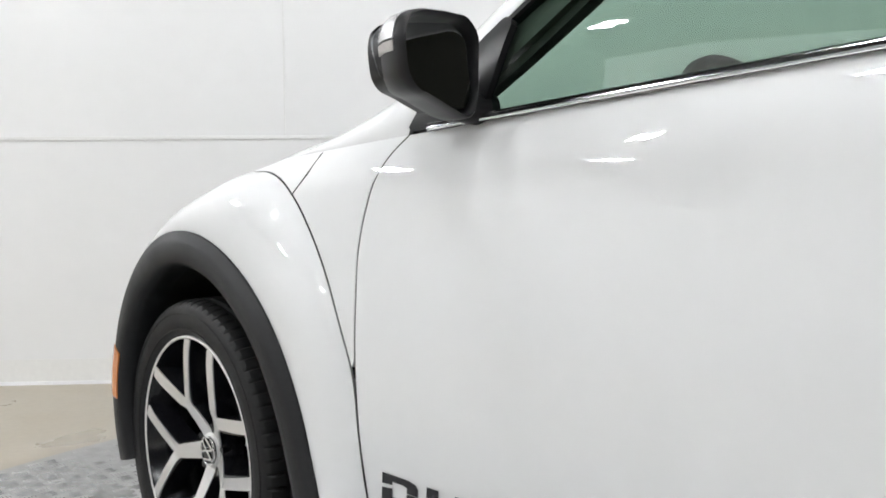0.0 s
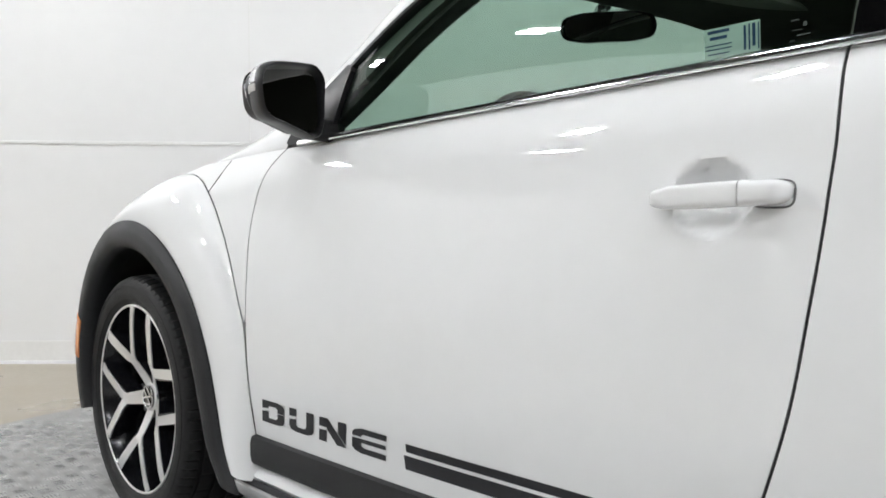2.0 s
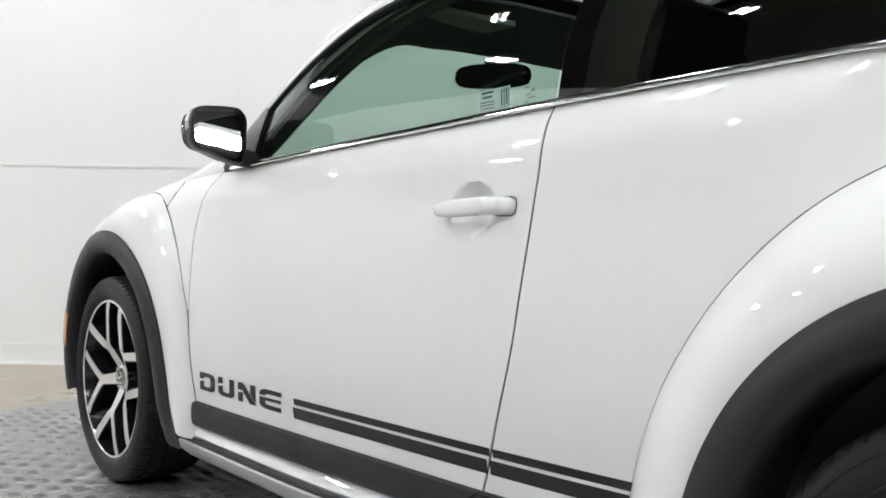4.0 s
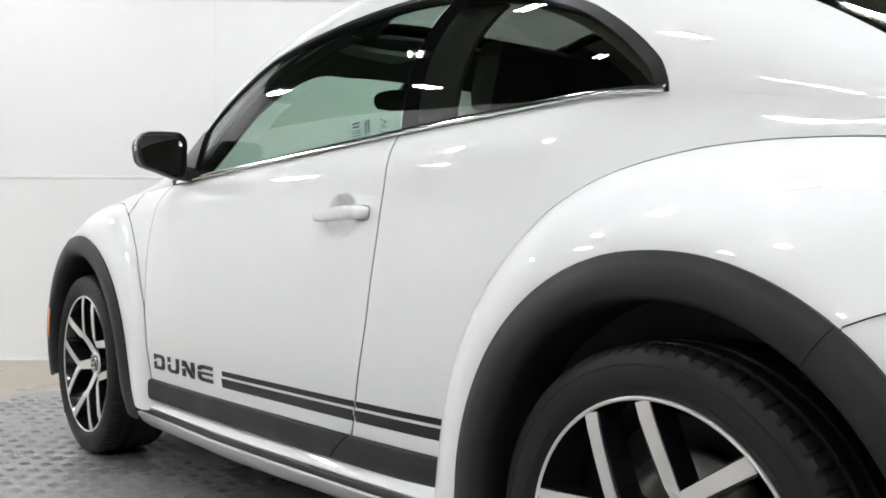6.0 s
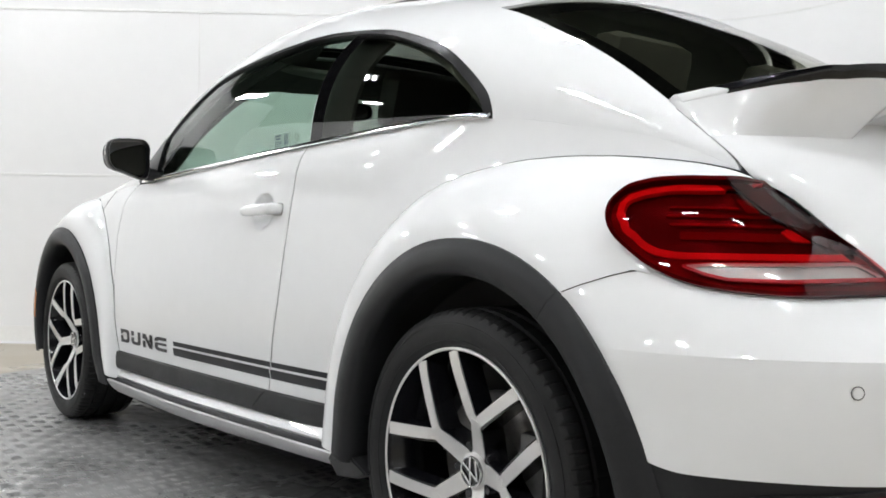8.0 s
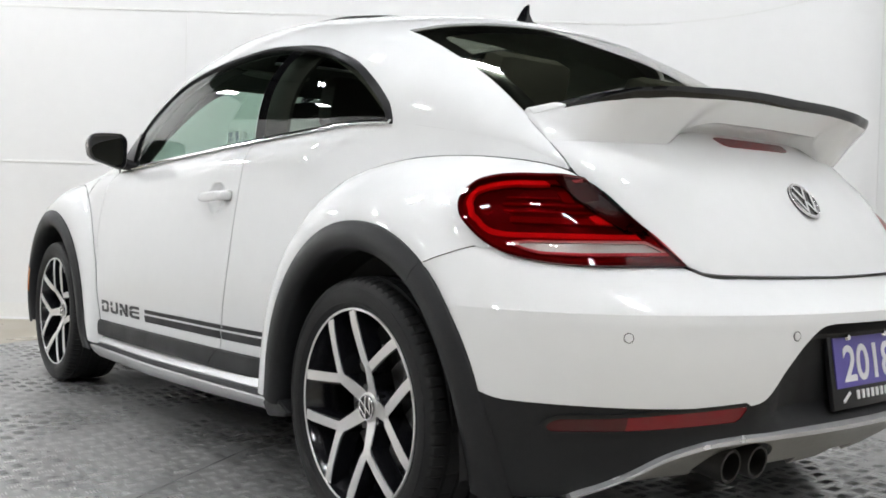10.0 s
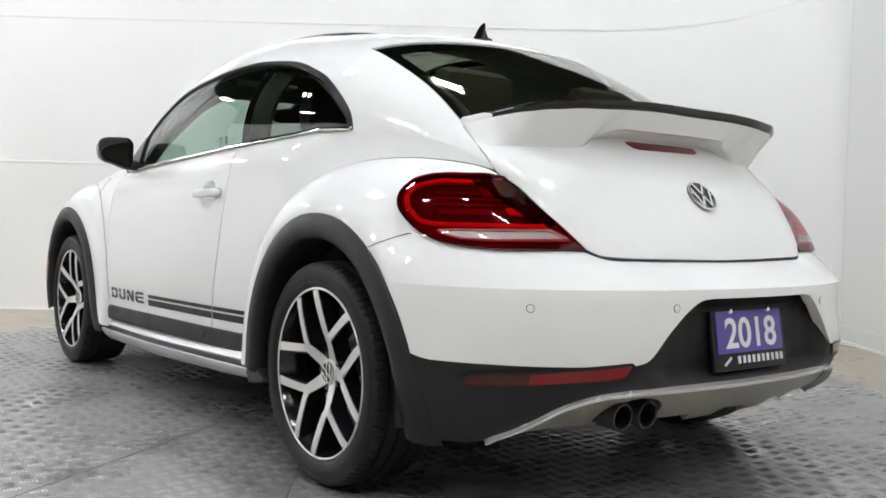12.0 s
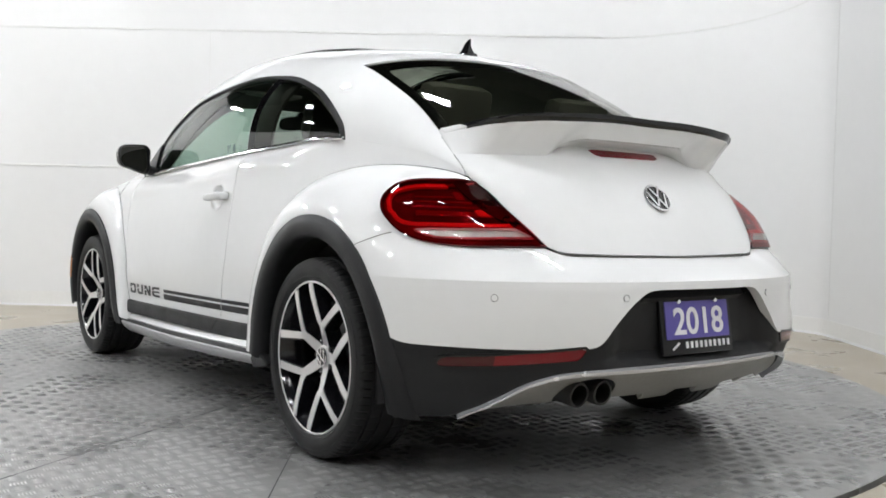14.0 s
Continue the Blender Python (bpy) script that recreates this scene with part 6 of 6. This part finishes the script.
# floor pan and door cards
box("cabin_floor", (0, -0.35, 0.36), (1.50, 2.3, 0.08), TRIM_IN, car, "dark carpeted cabin floor", bevel=0.01)
box("parcel_shelf", (0, -1.42, 0.93), (1.05, 0.40, 0.03), TRIM_IN, car, "dark parcel shelf", bevel=0.008)
for s in (-1, 1):
    y = np.linspace(0.66, -1.30, 40)
    rows = [np.stack([s * (belt_w(y) - 0.045), y, belt(y) - 0.002], 1), np.stack([s * (belt_w(y) - 0.055), y, belt(y) - 0.02], 1), np.stack([s * (belt_w(y) - 0.04), y, 0.38 + 0 * y], 1)]
    panel("door_card", np.stack(rows, 1), [], TRIM_IN, car, "dark inner door trim", flip=s > 0, rim=0)
# belt line filler between the glass and the trim
for s in (-1, 1):
    y = np.linspace(0.66, -1.16, 40)
    rows = [np.stack([s * (belt_w(y) - 0.001), y, belt(y) + 0.003], 1), np.stack([s * (belt_w(y) - 0.05), y, belt(y) + 0.001], 1)]
    panel("belt_rail", np.stack(rows, 1), [], SATBLK, car, "", flip=s < 0, rim=0.01)

# paper sticker inside the door glass
def on_dome(y, z, inset):
    d = (DYY - y) ** 2 + (DZ - z) ** 2 + (DX > 0) * 9
    k = np.argmin(d)
    return Vector(DOME.reshape(-1, 3)[k]) - inset * Vector(normals(DOME).reshape(-1, 3)[k]), Vector(normals(DOME).reshape(-1, 3)[k])


sp, sn = on_dome(-0.372, 1.037, 0.009)
sx = Vector((0, -1, 0.05)).normalized()
sx = (sx - sx.dot(sn) * sn).normalized()
STM = Matrix((sx, sn.cross(sx), sn)).transposed().to_4x4()
STM.translation = sp - 0.010 * sn.cross(sx)
sticker = new("window_sticker")
sticker.parent = car
sticker["label"] = "white printed sticker inside the door glass"
box("sticker_sheet", (0, 0, 0), (0.076, 0.038, 0.0006), PAPER, sticker, m=STM, bevel=0)
for x, y, w, h in ((-0.018, 0.014, 0.030, 0.004), (-0.018, 0.006, 0.024, 0.004), (-0.018, -0.003, 0.036, 0.0015), (-0.018, -0.008, 0.036, 0.0015), (-0.018, -0.014, 0.030, 0.0015), (0.018, 0.0, 0.003, 0.030), (0.024, 0.0, 0.002, 0.032), (0.030, 0.002, 0.004, 0.028), (0.036, 0.0, 0.0015, 0.032)):
    box("print_bar", (x, y, 0.0008), (w, h, 0.0004), INK, sticker, m=STM, bevel=0)

# thick linings of the front pillars
for s in (1, -1):
    rows = []
    for y, z in PILLAR[1:44:2]:
        q = np.array(on_dome(float(y), float(z), 0.014)[0])
        rows.append([np.array(on_dome(float(y) + 0.020, float(z) + 0.056, 0.012)[0]), q, q + np.array([0.030, 0.010, -0.004]), q + np.array([0.076, 0.034, -0.004]), q + np.array([0.092, 0.056, 0.004])])
    rows = np.array(rows)
    for _ in range(10):
        rows[1:-1] = (rows[:-2] + 2 * rows[1:-1] + rows[2:]) / 4
    panel("pillar_lining", rows * np.array([s, 1, 1]), [], TRIM_IN, car, "dark lining of the front pillar", flip=s < 0, rim=0.006)

# small etched marks in the door glass beside the middle pillar
mp, mn = on_dome(-0.470, 1.046, 0.004)
mx_ = (sx - sx.dot(mn) * mn).normalized()
MKM = Matrix((mx_, mn.cross(mx_), mn)).transposed().to_4x4()
MKM.translation = mp - 0.016 * mn.cross(mx_)
mark = new("glass_marking")
mark.parent = car
mark["label"] = "small pale etched marks on the door glass"
for x, y, w, h in ((-0.008, 0.016, 0.012, 0.002), (0.004, 0.010, 0.006, 0.006), (-0.006, 0.004, 0.016, 0.0015), (0.002, -0.002, 0.020, 0.0015), (-0.012, -0.008, 0.008, 0.003), (0.006, -0.012, 0.012, 0.0015)):
    box("etched_mark", (x, y, 0.0003), (w * 0.8, h * 0.8, 0.0004), ETCHED, mark, m=MKM, bevel=0)

# the tail below the spoiler is a little narrower than the cabin above it
for ob in list(bpy.data.objects):
    root = ob.parent
    if root is not None and root.parent is not None:
        root = root.parent
    if ob.type != "MESH" or root is not car or ob.parent is plate or ob.matrix_basis != Matrix() or ob.data.users > 1:
        continue
    co = np.empty(len(ob.data.vertices) * 3, dtype=np.float32)
    ob.data.vertices.foreach_get("co", co)
    co = co.reshape(-1, 3)
    if co[:, 1].min() > -1.35:
        continue
    w = step(-co[:, 1], 1.35, 1.65) * step(co[:, 2], 0.40, 0.56) * (1 - step(co[:, 2], 0.93, 1.02))
    co[:, 0] -= w * 0.020 * (1 + co[:, 0] / 0.87)
    ob.data.vertices.foreach_set("co", co.ravel())
    ob.data.update()
